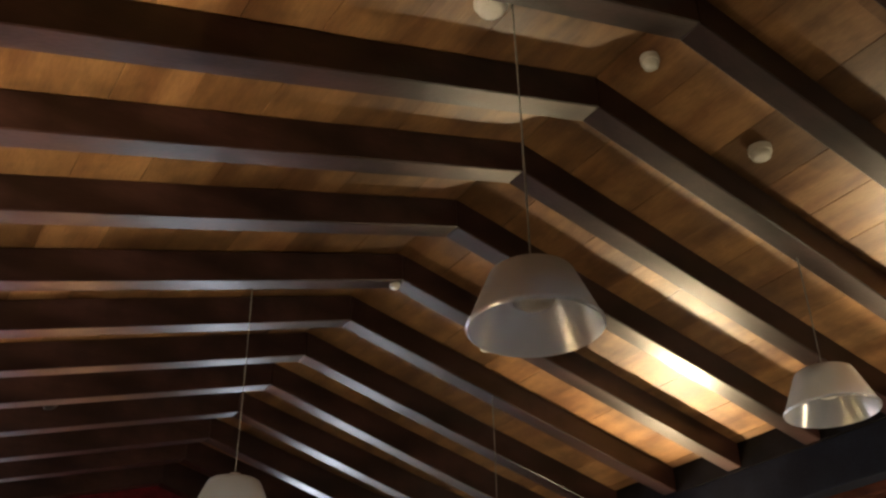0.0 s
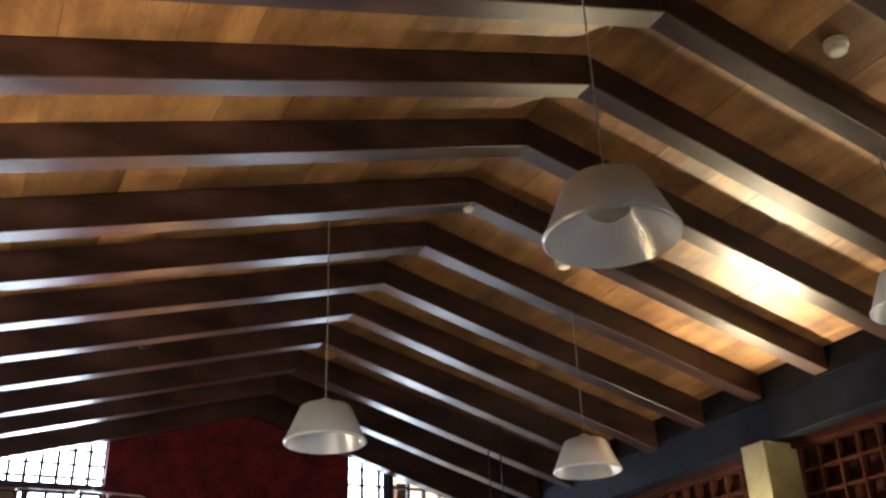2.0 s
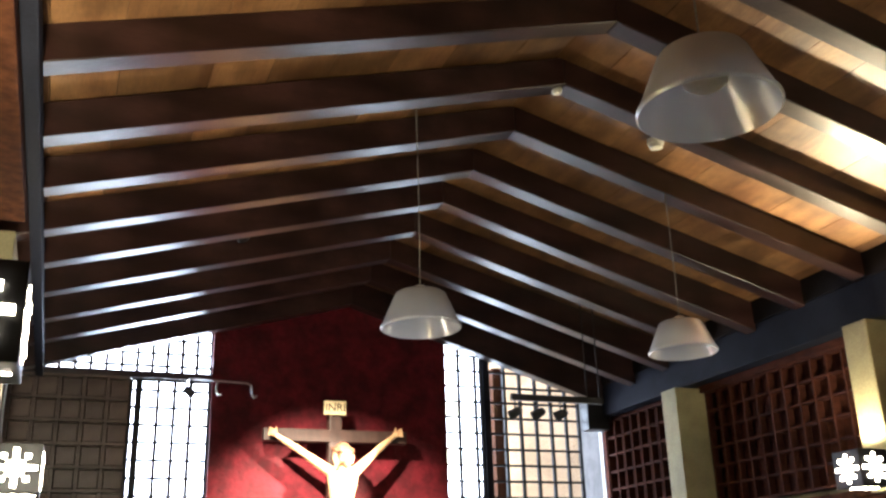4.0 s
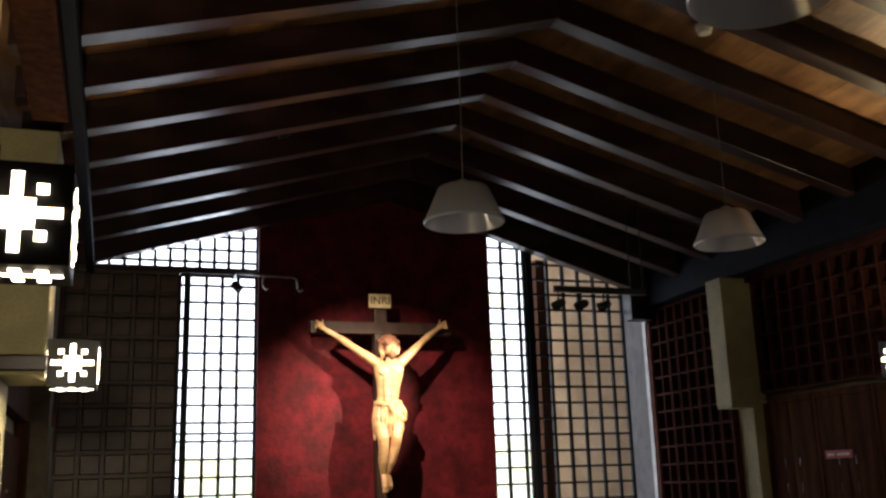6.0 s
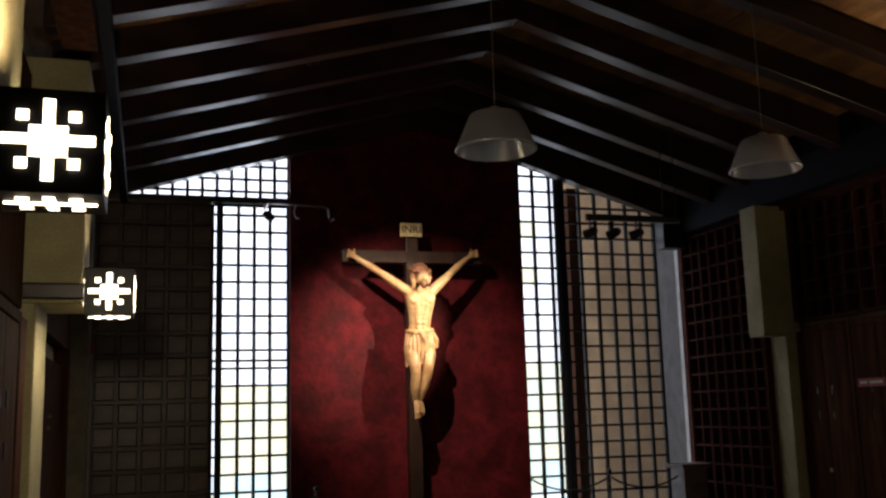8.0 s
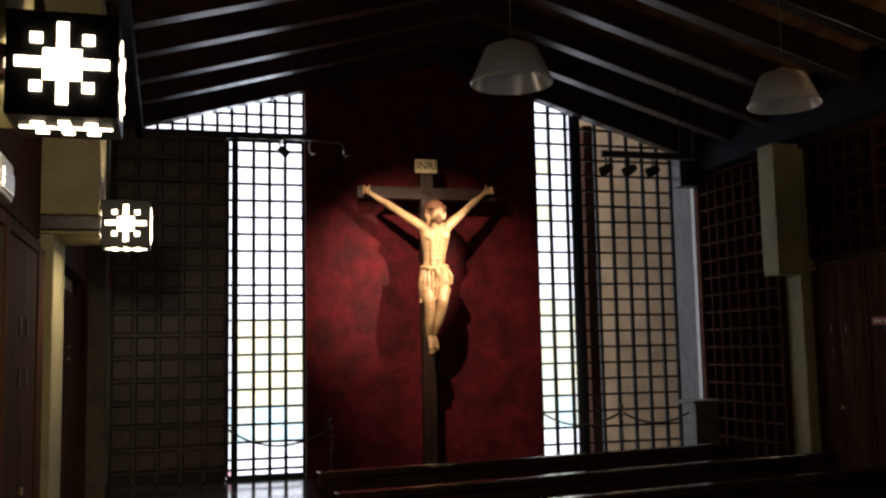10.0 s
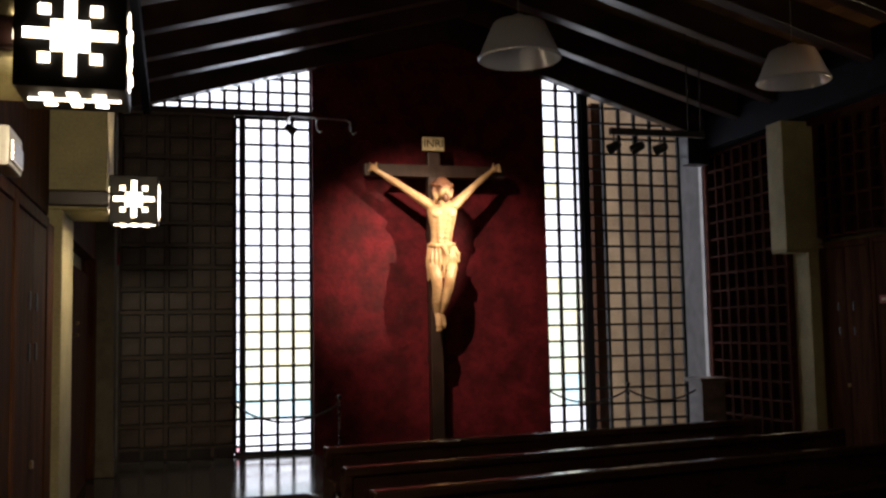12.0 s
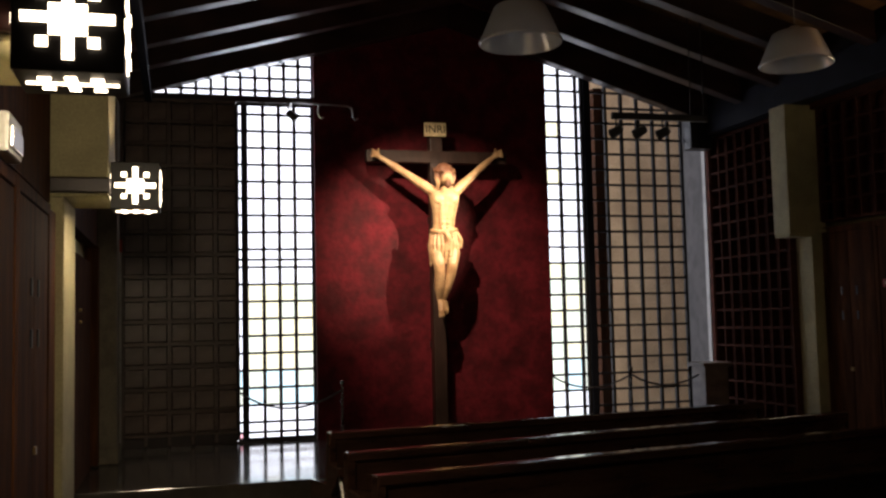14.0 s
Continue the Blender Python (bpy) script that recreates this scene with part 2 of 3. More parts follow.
def soften(bm, width=0.006, segments=2):
    bmesh.ops.bevel(bm, geom=bm.edges[:], offset=width, segments=segments, profile=0.6, affect="EDGES", clamp_overlap=True)
    return bm


def prism(bm, outline, axis, a, b):
    """An outline of (u, v) pairs pushed from a to b along an axis: 'y' takes (x, z), 'x' takes (y, z), 'z' takes (x, y)."""
    put = {"y": lambda u, v, w: (u, w, v), "x": lambda u, v, w: (w, u, v), "z": lambda u, v, w: (u, v, w)}[axis]
    lo, hi = [bm.verts.new(put(u, v, a)) for u, v in outline], [bm.verts.new(put(u, v, b)) for u, v in outline]
    n = len(outline)
    bm.faces.new(lo), bm.faces.new(hi[::-1])
    for i in range(n):
        bm.faces.new((lo[i], hi[i], hi[(i + 1) % n], lo[(i + 1) % n]))
    bmesh.ops.recalc_face_normals(bm, faces=bm.faces[:])
    return bm


def lathe(bm, profile, steps=32, centre=(0, 0, 0)):
    """Turns a profile of (radius, height) round the upright through centre."""
    rings = []
    for r, h in profile:
        rings.append([bm.verts.new((centre[0] + r * math.cos(2 * math.pi * i / steps), centre[1] + r * math.sin(2 * math.pi * i / steps), centre[2] + h)) for i in range(steps)])
    for a, b in zip(rings, rings[1:]):
        for i in range(steps):
            bm.faces.new((a[i], a[(i + 1) % steps], b[(i + 1) % steps], b[i]))
    return bm


def tube(bm, points, radii, steps=10, flat=1.0):
    """A tube through points with a radius at each; its ends are closed."""
    pts = [Vector(p) for p in points]
    radii = radii if isinstance(radii, (list, tuple)) else [radii] * len(pts)
    rings, side = [], None
    for i, p in enumerate(pts):
        d = (pts[min(i + 1, len(pts) - 1)] - pts[max(i - 1, 0)]).normalized()
        if side is None:
            side = d.cross(Vector((0, 1, 0)) if abs(d.y) < 0.9 else Vector((1, 0, 0))).normalized()
        side = (side - d * side.dot(d)).normalized()
        other = d.cross(side)
        rings.append([bm.verts.new(p + radii[i] * (math.cos(a) * side + flat * math.sin(a) * other)) for a in (2 * math.pi * k / steps for k in range(steps))])
    for a, b in zip(rings, rings[1:]):
        for k in range(steps):
            bm.faces.new((a[k], a[(k + 1) % steps], b[(k + 1) % steps], b[k]))
    bm.faces.new(rings[0][::-1]), bm.faces.new(rings[-1])
    return bm


def mesh_of(name, bm, mat, smooth=False):
    bmesh.ops.recalc_face_normals(bm, faces=bm.faces[:])
    me = bpy.data.meshes.new(name)
    bm.to_mesh(me)
    bm.free()
    me.materials.append(mat)
    if smooth:
        me.shade_smooth()
    return me


def part(name, bm, mat, parent=None, label="", smooth=False):
    ob = new(name, bm if isinstance(bm, bpy.types.Mesh) else mesh_of(name, bm, mat, smooth))
    if parent is not None:
        ob.parent = parent
    return tagged(ob, label)


def thing(name, label, category, group="", at=(0, 0, 0), turn=0):
    ob = new(name)
    ob.empty_display_size = 0.1
    ob.matrix_world = pose(*at, 0, 0, turn)
    return tagged(ob, label, category, group)


def setting(name, bm, mat, label="", category=""):
    return tagged(part(name, bm, mat), label, category, "", "structure")


# ---- floor, platform, walls ----
bm = box(bmesh.new(), LEFT_X - 0.2, RIGHT_X + 0.2, BACK_Y - 0.2, WALL_Y + 0.3, -0.15, 0)
setting("floor", bm, STONE, "dark polished stone nave floor", "floor")
bm = soften(box(bmesh.new(), LEFT_X, RIGHT_X, PLAT_Y, WALL_Y, 0.004, PLAT_Z - 0.02), 0.01)
setting("platform", bm, PLAT_STONE, "raised pale polished stone altar platform", "platform")
bm = soften(box(bmesh.new(), LEFT_X, RIGHT_X, PLAT_Y - 0.34, PLAT_Y - 0.002, 0.004, 0.2), 0.01)
setting("platform_step", bm, PLAT_STONE, "pale stone step below the altar platform", "step")

bm = box(bmesh.new(), LEFT_X - 0.2, LEFT_X, BACK_Y, WALL_Y + 0.3, 0, 4.6)
setting("wall_west", bm, PLASTER, "pale yellow plastered side wall", "wall")
bm = box(bmesh.new(), RIGHT_X, RIGHT_X + 0.2, BACK_Y, WALL_Y + 0.3, 0, 4.6)
setting("wall_east", bm, PLASTER, "pale yellow plastered side wall", "wall")
bm = prism(bmesh.new(), [(LEFT_X - 0.2, 0), (RIGHT_X + 0.2, 0), (RIGHT_X + 0.2, 4.6), (RIDGE_X, 5.4), (LEFT_X - 0.2, 4.6)], "y", BACK_Y - 0.2, BACK_Y)
setting("wall_south", bm, PLASTER, "pale yellow plastered rear wall", "wall")

# altar wall: red panel in the middle, plain strips where no window is
WX0, WX1, WX2, WXM, WX3 = 0.565, 1.352, 3.906, 4.375, 5.61
bm = prism(bmesh.new(), [(WX1, 0), (WX2, 0), (WX2, under(WX2) + 0.25), (RIDGE_X, RIDGE_Z + 0.25), (WX1, under(WX1) + 0.25)], "y", WALL_Y - 0.06, WALL_Y + 0.1)
setting("wall_north", bm, RED, "mottled dark red plaster altar wall", "wall")
bm = box(bmesh.new(), LEFT_X, WX0, WALL_Y + 0.06, WALL_Y + 0.3, 0, 3.80)
setting("wall_north_panel", bm, DARK_WOOD, "dark timber wall behind a coffered panel", "wall")
bm = box(bmesh.new(), 5.875, RIGHT_X, WALL_Y, WALL_Y + 0.07, 0, 4.4)
setting("wall_north_strip", bm, GREY_PLASTER, "narrow grey-white plaster wall strip", "wall")
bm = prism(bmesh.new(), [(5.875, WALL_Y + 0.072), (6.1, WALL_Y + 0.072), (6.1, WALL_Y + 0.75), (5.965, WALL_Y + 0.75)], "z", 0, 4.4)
setting("window_reveal", bm, DIM_REVEAL, "grey plaster reveal beside the wide window, dimmed in its colour", "wall")
bm = box(bmesh.new(), WX0, WX1, WALL_Y, WALL_Y + 0.3, 0, PLAT_Z + 0.0)
setting("wall_north_sill", bm, PLAT_STONE, "stone sill below the tall window", "sill")
bm = box(bmesh.new(), WX2, 5.873, WALL_Y, WALL_Y + 0.3, 0, PLAT_Z + 0.0)
setting("wall_north_sill_east", bm, PLAT_STONE, "stone sill below the wide window", "sill")
bm = soften(box(bmesh.new(), LEFT_X, WX1 - 0.002, WALL_Y - 0.05, WALL_Y + 0.12, 3.80, 3.865), 0.004)
setting("trim", bm, DARK_WOOD, "dark timber rail between the windows", "rail")

# bright sky seen through the windows, and the courtyard wall
bm = box(bmesh.new(), -3.0, 5.12, WALL_Y + 1.62, WALL_Y + 1.67, -0.5, 6.5)
setting("backdrop", bm, OUTSIDE, "bright overcast sky outside the windows", "sky")
bm = box(bmesh.new(), 5.53, 10.5, WALL_Y + 2.6, WALL_Y + 2.76, -0.5, 6.5)
setting("courtyard_wall", bm, BEIGE, "pale plaster courtyard wall outside the window", "wall")

# ---- roof: boards, ridge, rafters ----
bm = bmesh.new()
rnd = random.Random(4)
for side in (-1, 1):
    reach, u = (RIDGE_X - LEFT_X + 0.1), 0.0
    tilt = Matrix.Translation((RIDGE_X, 0, RIDGE_Z + RAFTER_H)) @ Matrix.Rotation(side * math.atan(SLOPE), 4, "Y")
    while u < reach:
        w = rnd.uniform(0.30, 0.5)
        y = BACK_Y
        while y < WALL_Y + 0.3:
            length = STEP * rnd.choice((2, 3, 4))
            a, b = (u + 0.002, u + w - 0.002)
            box(bm, side * b if side < 0 else a, -a if side < 0 else b, y + 0.001, min(y + length, WALL_Y + 0.3) - 0.001, 0.0 + rnd.uniform(0, 0.003), 0.03, tilt)
            y += length
        u += w
ceiling = setting("ceiling", bm, BOARD, "warm varnished timber board ceiling", "ceiling")
bm = prism(bmesh.new(), [(LEFT_X - 0.3, EAVE_Z + 0.1), (RIDGE_X, RIDGE_Z + 0.3), (RIGHT_X + 0.3, EAVE_Z + 0.1), (RIGHT_X + 0.3, EAVE_Z + 0.9), (RIDGE_X, RIDGE_Z + 0.9), (LEFT_X - 0.3, EAVE_Z + 0.9)], "y", BACK_Y - 0.2, WALL_Y + 0.32)
setting("roof", bm, DARK_WOOD, "closed roof above the boards", "roof")


def rafter(x, y, east=SLOPE, drop=0.0):
    """A rafter pair; its east arm may dip by a slope of its own, while its top stays on the boards."""
    root = thing("roof_rafter", "dark stained timber rafter pair meeting at the ridge", "rafter", "roof rafters", (x, y, RIDGE_Z))
    for side, slope in ((-1, SLOPE), (1, east)):
        length = 3.42 if side < 0 else 3.10
        outline = [(0, -drop), (side * length, -drop - slope * length), (side * length, -SLOPE * length + RAFTER_H), (0, RAFTER_H)]
        part("rafter_arm", soften(prism(bmesh.new(), outline, "y", 0, RAFTER_W), 0.006, 1), DARK_WOOD, root)
    return root


# each pair stands a little off the even step, and those by the altar dip towards the east wall
SETTLE = {8: (0, 0.01), 9: (0, -0.03), 10: (0, -0.05), 11: (0.05, 0), 12: (0.02, 0.01), 13: (0, 0.03), 15: (0, 0.012), 16: (0, 0.04)}
DIP = {13: (0.283, 0), 14: (0.298, 0), 15: (0.300, 0), 16: (0.303, 0.01), 17: (0.308, 0.02), 18: (0.318, 0.07)}
first = rafter(RIDGE_X, FIRST)
for k in range(1, 19):
    dx, dy = SETTLE.get(k, (0, 0))
    if k in DIP:
        rafter(RIDGE_X + dx, FIRST + k * STEP + dy, *DIP[k])
    else:
        copy_thing(first, pose(RIDGE_X + dx, FIRST + k * STEP + dy, RIDGE_Z))

# wall plates
for name, x0, x1, deep in (("eave_beam_west", EAVE_L - 0.07, EAVE_L, 0.15), ("eave_beam_east", EAVE_R, EAVE_R + 0.16, 0.34)):
    bm = soften(box(bmesh.new(), x0, x1, BACK_Y, WALL_Y - 0.002, EAVE_Z - deep, EAVE_Z - 0.004), 0.008)
    setting(name, bm, STEEL_BLUE, "blue-grey painted eave beam carrying the rafters", "beam")
bm = soften(box(bmesh.new(), EAVE_L - 0.27, EAVE_L - 0.075, BACK_Y, 5.62, 3.695, 3.90), 0.01)
setting("timber_fascia", bm, CABINET, "brown timber fascia under the eave", "beam")


# one near-black strip closes the gaps between the rafter ends above the beam
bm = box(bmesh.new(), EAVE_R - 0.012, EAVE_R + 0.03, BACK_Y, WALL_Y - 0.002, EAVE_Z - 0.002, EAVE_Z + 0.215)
setting("eave_blocking", bm, NEAR_BLACK, "near-black timber blocking between the rafter ends", "beam")
bm = soften(box(bmesh.new(), LATTICE_X - 0.05, RIGHT_X - 0.002, BACK_Y, WALL_Y - 0.002, 3.53, 3.80), 0.006)
setting("lattice_header", bm, REDWOOD, "reddish brown timber header above the lattices", "beam")

# ---- columns ----
def column(name, x0, x1, y0, y1, side, top=3.575, ledge=2.275):
    """Pilaster with a deep upper block over a ledge and a slim lower shaft."""
    root = thing(name, "pale yellow plastered column with a stepped upper block", "column", "side columns", ((x0 + x1) / 2, (y0 + y1) / 2, 0))
    cx, cy = (x0 + x1) / 2, (y0 + y1) / 2
    up = soften(box(bmesh.new(), x0 - cx, x1 - cx, y0 - cy, y1 - cy, ledge + (0.087 if side < 0 else 0.0), top), 0.012)
    part("upper_block", up, PLASTER, root)
    if side < 0:
        band = soften(box(bmesh.new(), x0 - cx - 0.01, x1 - cx + 0.01, y0 - cy - 0.01, y1 - cy + 0.01, ledge, ledge + 0.085), 0.008)
        part("ledge", band, DARK_WOOD, root, "dark timber ledge")
    else:
        part("bracket", soften(box(bmesh.new(), 0.10, 0.17, y0 - cy - 0.09, y0 - cy - 0.002, ledge + 0.01, ledge + 0.045), 0.006), PLASTER, root, "small pale bracket")
    part("soffit", soften(box(bmesh.new(), x0 - cx, x1 - cx, y0 - cy + 0.01, y1 - cy - 0.01, ledge - 0.022, ledge - 0.002), 0.006), PLASTER, root)
    lo = (x0 - cx, x0 - cx + 0.17) if side < 0 else (x1 - cx - 0.17, x1 - cx)
    shaft = soften(box(bmesh.new(), *lo, y0 - cy, y1 - cy, 0.002, ledge - 0.024), 0.012)
    part("shaft", shaft, PLASTER, root)
    return root


column("column", LEFT_X + 0.002, -0.405, 2.65, 3.16, -1, 3.69, 2.30)
column("column", LEFT_X + 0.002, -0.377, 5.75, 6.35, -1, 3.69, 2.30)
pilaster = thing("pilaster", "slim grey plastered pilaster, dimmed in its colour, beside the coffered panel", "pilaster", "", (-0.65, 9.0, 0))
part("shaft", soften(box(bmesh.new(), -0.128, 0.132, 0.0, 0.35, PLAT_Z - 0.018, 3.575), 0.012), DIM_PILASTER, pilaster)
part("plinth", soften(box(bmesh.new(), -0.128, 0.145, -0.013, 0.363, PLAT_Z - 0.018, PLAT_Z + 0.12), 0.008), DIM_PILASTER, pilaster)
for y in (0.36, 2.98, 5.60, 8.215):
    column("column", COLUMN_X, LATTICE_X + 0.07, y, y + 0.26, 1, 3.578, 2.30)


# ---- altar windows ----
def grid_window(name, label, xs, zs, top, y, bar=0.0165, tints=None, group=""):
    """Glazed grid: upright and level bars, each pane a piece of its own. top(x) cuts it off."""
    root = thing(name, label, "window", group, (xs[0], y, zs[0]))
    tagged(root, kind="structure")
    ox, oz = xs[0], zs[0]
    for x in xs:
        bm = box(bmesh.new(), x - bar - ox, x + bar - ox, -0.02, 0.02, 0, min(zs[-1], top(x)) - oz)
        part("mullion", bm, MUNTIN, root)
    for z in zs:
        reach = [x for x in xs if top(x) >= z - 0.001]
        if len(reach) < 2:
            continue
        bm = box(bmesh.new(), reach[0] - ox, reach[-1] - ox, -0.016, 0.016, z - bar * 0.7 - oz, z + bar * 0.7 - oz)
        part("glazing_bar", bm, MUNTIN, root)
    for i, (x0, x1) in enumerate(zip(xs, xs[1:])):
        for j, (z0, z1) in enumerate(zip(zs, zs[1:])):
            t0, t1 = min(z1, top(x0)), min(z1, top(x1))
            if min(t0, t1) <= z0 + 0.01:
                continue
            bm = prism(bmesh.new(), [(x0 - ox, z0 - oz), (x1 - ox, z0 - oz), (x1 - ox, t1 - oz), (x0 - ox, t0 - oz)], "y", -0.003, 0.003)
            pane = part("pane", bm, PANES[tints(i, j) if tints else "white"], root)
            pane.visible_shadow = False
    return root


def tint_left(i, j):
    if 5 <= j <= 9 and i >= 1:
        return "green" if (3 * i + j) % 4 == 0 or i == 1 else "yellow"
    if j in (3, 4):
        return "teal" if (i + j) % 3 else "green"
    if j == 0 and i < 2:
        return "pink"
    return "white"


def tint_right(i, j):
    if (j, i) in ((15, 0), (18, 0)):
        return "yellow"
    if 4 <= j <= 9:
        return "yellow" if (i + 2 * j) % 3 == 0 else "green"
    if j in (2, 3):
        return "teal" if i % 2 else "green"
    return "white"


LX = [WX0 + 0.01, 0.632, 0.664, 0.836, 0.997, 1.157, WX1 - 0.01]
ZL = [PLAT_Z + 0.012, 0.462, 0.563] + [0.731 + 0.1735 * i for i in range(9)] + [2.196] + [2.301 + 0.1735 * i for i in range(9)] + [3.79]
grid_window("window_1", "tall iron-gridded window with white and tinted panes", LX, ZL, lambda x: 9, WALL_Y + 0.04, tints=tint_left)
UX = [-0.12 + 0.147 * i for i in range(11)]
grid_window("window_2", "sloping iron-gridded window strip under the roof", UX, [3.87, 3.94, 4.07, 4.21, 4.35], lambda x: under(x) + 0.02, WALL_Y + 0.04)
RX = [WX2 + 0.012, 4.099, 4.303, WXM - 0.004]
ZR = [0.389 + 0.1752 * i for i in range(25)]
grid_window("window_3", "tall iron-gridded bright window beside the red wall", RX, ZR, lambda x: under(x) + 0.02, WALL_Y + 0.04, tints=tint_right)
QX = [WXM + 0.085, 4.661, 4.856, 5.05, 5.243, 5.432, WX3 - 0.012]
grid_window("window_4", "iron-gridded window before a pale courtyard wall", QX, ZR, lambda x: under(x) + 0.02, WALL_Y + 0.04)
bm = soften(box(bmesh.new(), WXM + 0.003, WXM + 0.068, WALL_Y - 0.03, WALL_Y + 0.12, PLAT_Z, under(WXM) + 0.05), 0.004)
setting("window_post", bm, STEEL_BLUE, "blue-grey steel post between two windows", "post")
bm = soften(box(bmesh.new(), 4.66, 4.80, WALL_Y + 0.34, WALL_Y + 0.46, -0.2, 4.2), 0.006)
setting("courtyard_post", bm, CABINET, "brown timber post outside the window", "post")

# coffered panel beside the tall window
coffer = thing("coffered_panel", "dark wooden coffered wall panel of square fields", "wall panel", "", (LEFT_X, WALL_Y, 0))
CX = [-0.770 + 0.2225 * i for i in range(7)]
CZ = [PLAT_Z + 0.085 + 0.2205 * i for i in range(16)]
for x in CX:
    part("upright", soften(box(bmesh.new(), x - LEFT_X - 0.004, min(x + 0.028, WX0 - 0.004) - LEFT_X, -0.035, 0.03, PLAT_Z, 3.795), 0.003, 1), PANEL, coffer)
for z in CZ:
    part("rail", soften(box(bmesh.new(), 0.002, WX0 - LEFT_X - 0.006, -0.038, 0.026, z, z + 0.028), 0.003, 1), PANEL, coffer)
field = mesh_of("field", soften(box(bmesh.new(), 0.03, 0.22, 0.0, 0.05, 0.03, 0.218), 0.012, 1), PANEL)
for x in CX[:-1]:
    for z in CZ[:-1]:
        ob = part("field", field, PANEL, coffer)
        ob.location = (x - LEFT_X, rnd.uniform(-0.004, 0.004), z)
        ob.rotation_euler = (rnd.uniform(-0.012, 0.012), 0, rnd.uniform(-0.012, 0.012))

# ---- east wall: lattices over cupboards ----
def lattice(x, y0, y1, z0, z1, cell=0.19):
    root = thing("lattice_screen", "reddish brown wooden square lattice screen", "lattice", "wall lattices", (x + 0.03, y0, z0))
    n, m = max(2, round((y1 - y0) / cell)), max(2, round((z1 - z0) / cell))
    bar = mesh_of("upright_bar", soften(box(bmesh.new(), -0.03, 0.05, -0.013, 0.013, 0, z1 - z0), 0.003, 1), REDWOOD)
    rail = mesh_of("level_bar", soften(box(bmesh.new(), -0.022, 0.058, 0, y1 - y0, -0.013, 0.013), 0.003, 1), REDWOOD)
    for i in range(n + 1):
        ob = part("upright_bar", bar, REDWOOD, root)
        ob.location = (0, (y1 - y0) * i / n, 0)
    for j in range(m + 1):
        ob = part("level_bar", rail, REDWOOD, root)
        ob.location = (0, 0, (z1 - z0) * j / m)
    part("back_board", box(bmesh.new(), 0.10, 0.12, 0, y1 - y0, 0, z1 - z0), REDWOOD, root)
    return root


def cupboard(x, y0, y1, top, facing, label="varnished brown wooden cupboard with flush doors and slot pulls", keyed=True):
    """A wall cupboard: body, two flush doors in a frame, slot pulls, a keyhole plate. facing +1 opens towards +x."""
    w = y1 - y0
    root = thing("cupboard", label, "cupboard", "wall cupboards", (x, y0, 0))

    def slab(y0, y1, z0, z1, out0, out1, edge=0.003):
        a, b = sorted((facing * out0, facing * out1))
        return soften(box(bmesh.new(), a, b, y0, y1, z0, z1), edge, 1)

    part("body", slab(0, w, 0.002, top, -0.12, 0, 0.006), CABINET, root)
    for y in (0, w - 0.045):
        part("stile", slab(y, y + 0.045, 0.004, top - 0.002, 0.001, 0.026), CABINET, root)
    part("top_rail", slab(0.047, w - 0.047, top - 0.06, top - 0.002, 0.001, 0.024), CABINET, root)
    mid = w / 2
    for i, (d0, d1) in enumerate(((0.051, mid - 0.003), (mid + 0.003, w - 0.051))):
        door = part("door", slab(d0, d1, 0.06, top - 0.066, 0.002, 0.019, 0.004), CABINET, root)
        y = d1 - 0.115 if i == 0 else d0 + 0.09
        for z in (1.66, 1.43):
            part("slot_pull", slab(y, y + 0.022, z + 0.035, z + 0.115, 0.0195, 0.027), BLACK, door, "dark recessed slot pull")
    if keyed:
        part("keyhole_plate", slab(mid - 0.02, mid + 0.02, 0.985, 1.02, 0.0195, 0.034), BRASS, root, "small brass keyhole plate")
    return root


for a, b in ((-1.2, 0.358), (0.622, 2.978), (3.242, 5.598), (5.862, 8.213)):
    lattice(LATTICE_X, a + 0.02, b - 0.02, 2.42, 3.53)
    edges = (a + 0.01, 0.37 * (b - a) + a, 0.69 * (b - a) + a, b - 0.01)
    for c, d in zip(edges, edges[1:]):
        cupboard(LATTICE_X + 0.03, c + 0.004, d - 0.004, 2.36, -1)
lattice(5.90, 8.50, 9.93, PLAT_Z + 0.03, 3.53)
bm = soften(box(bmesh.new(), 5.885, 6.24, 9.932, 9.995, PLAT_Z + 0.004, 3.56), 0.004)
setting("lattice_jamb", bm, REDWOOD, "reddish timber jamb closing the altar lattice", "post")

# ---- west wall: cupboards between the columns ----
for a, b in ((-1.2, 0.24), (0.25, 1.43), (1.44, 2.63), (3.18, 4.265), (4.275, 5.30)):
    cupboard(LEFT_X + 0.13, a, b, 2.18, 1, "varnished brown wooden wall cupboard with tall doors")
bm = soften(box(bmesh.new(), LEFT_X + 0.004, LEFT_X + 0.13, 5.31, 5.735, 0.002, 2.18), 0.006)
setting("filler_panel", bm, CABINET, "dark timber filler panel beside the cupboards", "panel")
notice = thing("notice_plate", "small red notice plate with illegible pale lettering", "notice", "", (LATTICE_X + 0.008, 7.21, 1.785))
part("plate", soften(box(bmesh.new(), -0.006, 0.002, -0.17, 0.17, -0.035, 0.035), 0.002, 1), RED_PAINT, notice)
for k, (u, v) in enumerate(((-0.14, 0.02), (0.05, 0.14))):
    part("lettering", box(bmesh.new(), -0.0085, -0.0062, u, v, -0.01, 0.012), PARCHMENT, notice, "pale lettering bar")
for a, b in ((-1.2, 2.63), (3.18, 5.73), (6.37, 8.98)):
    bm = soften(box(bmesh.new(), LEFT_X + 0.002, LEFT_X + 0.10, a, b, 2.24, 3.57), 0.006)
    setting("wall_panel", bm, CABINET, "dark timber wall panel above the cupboards", "panel")
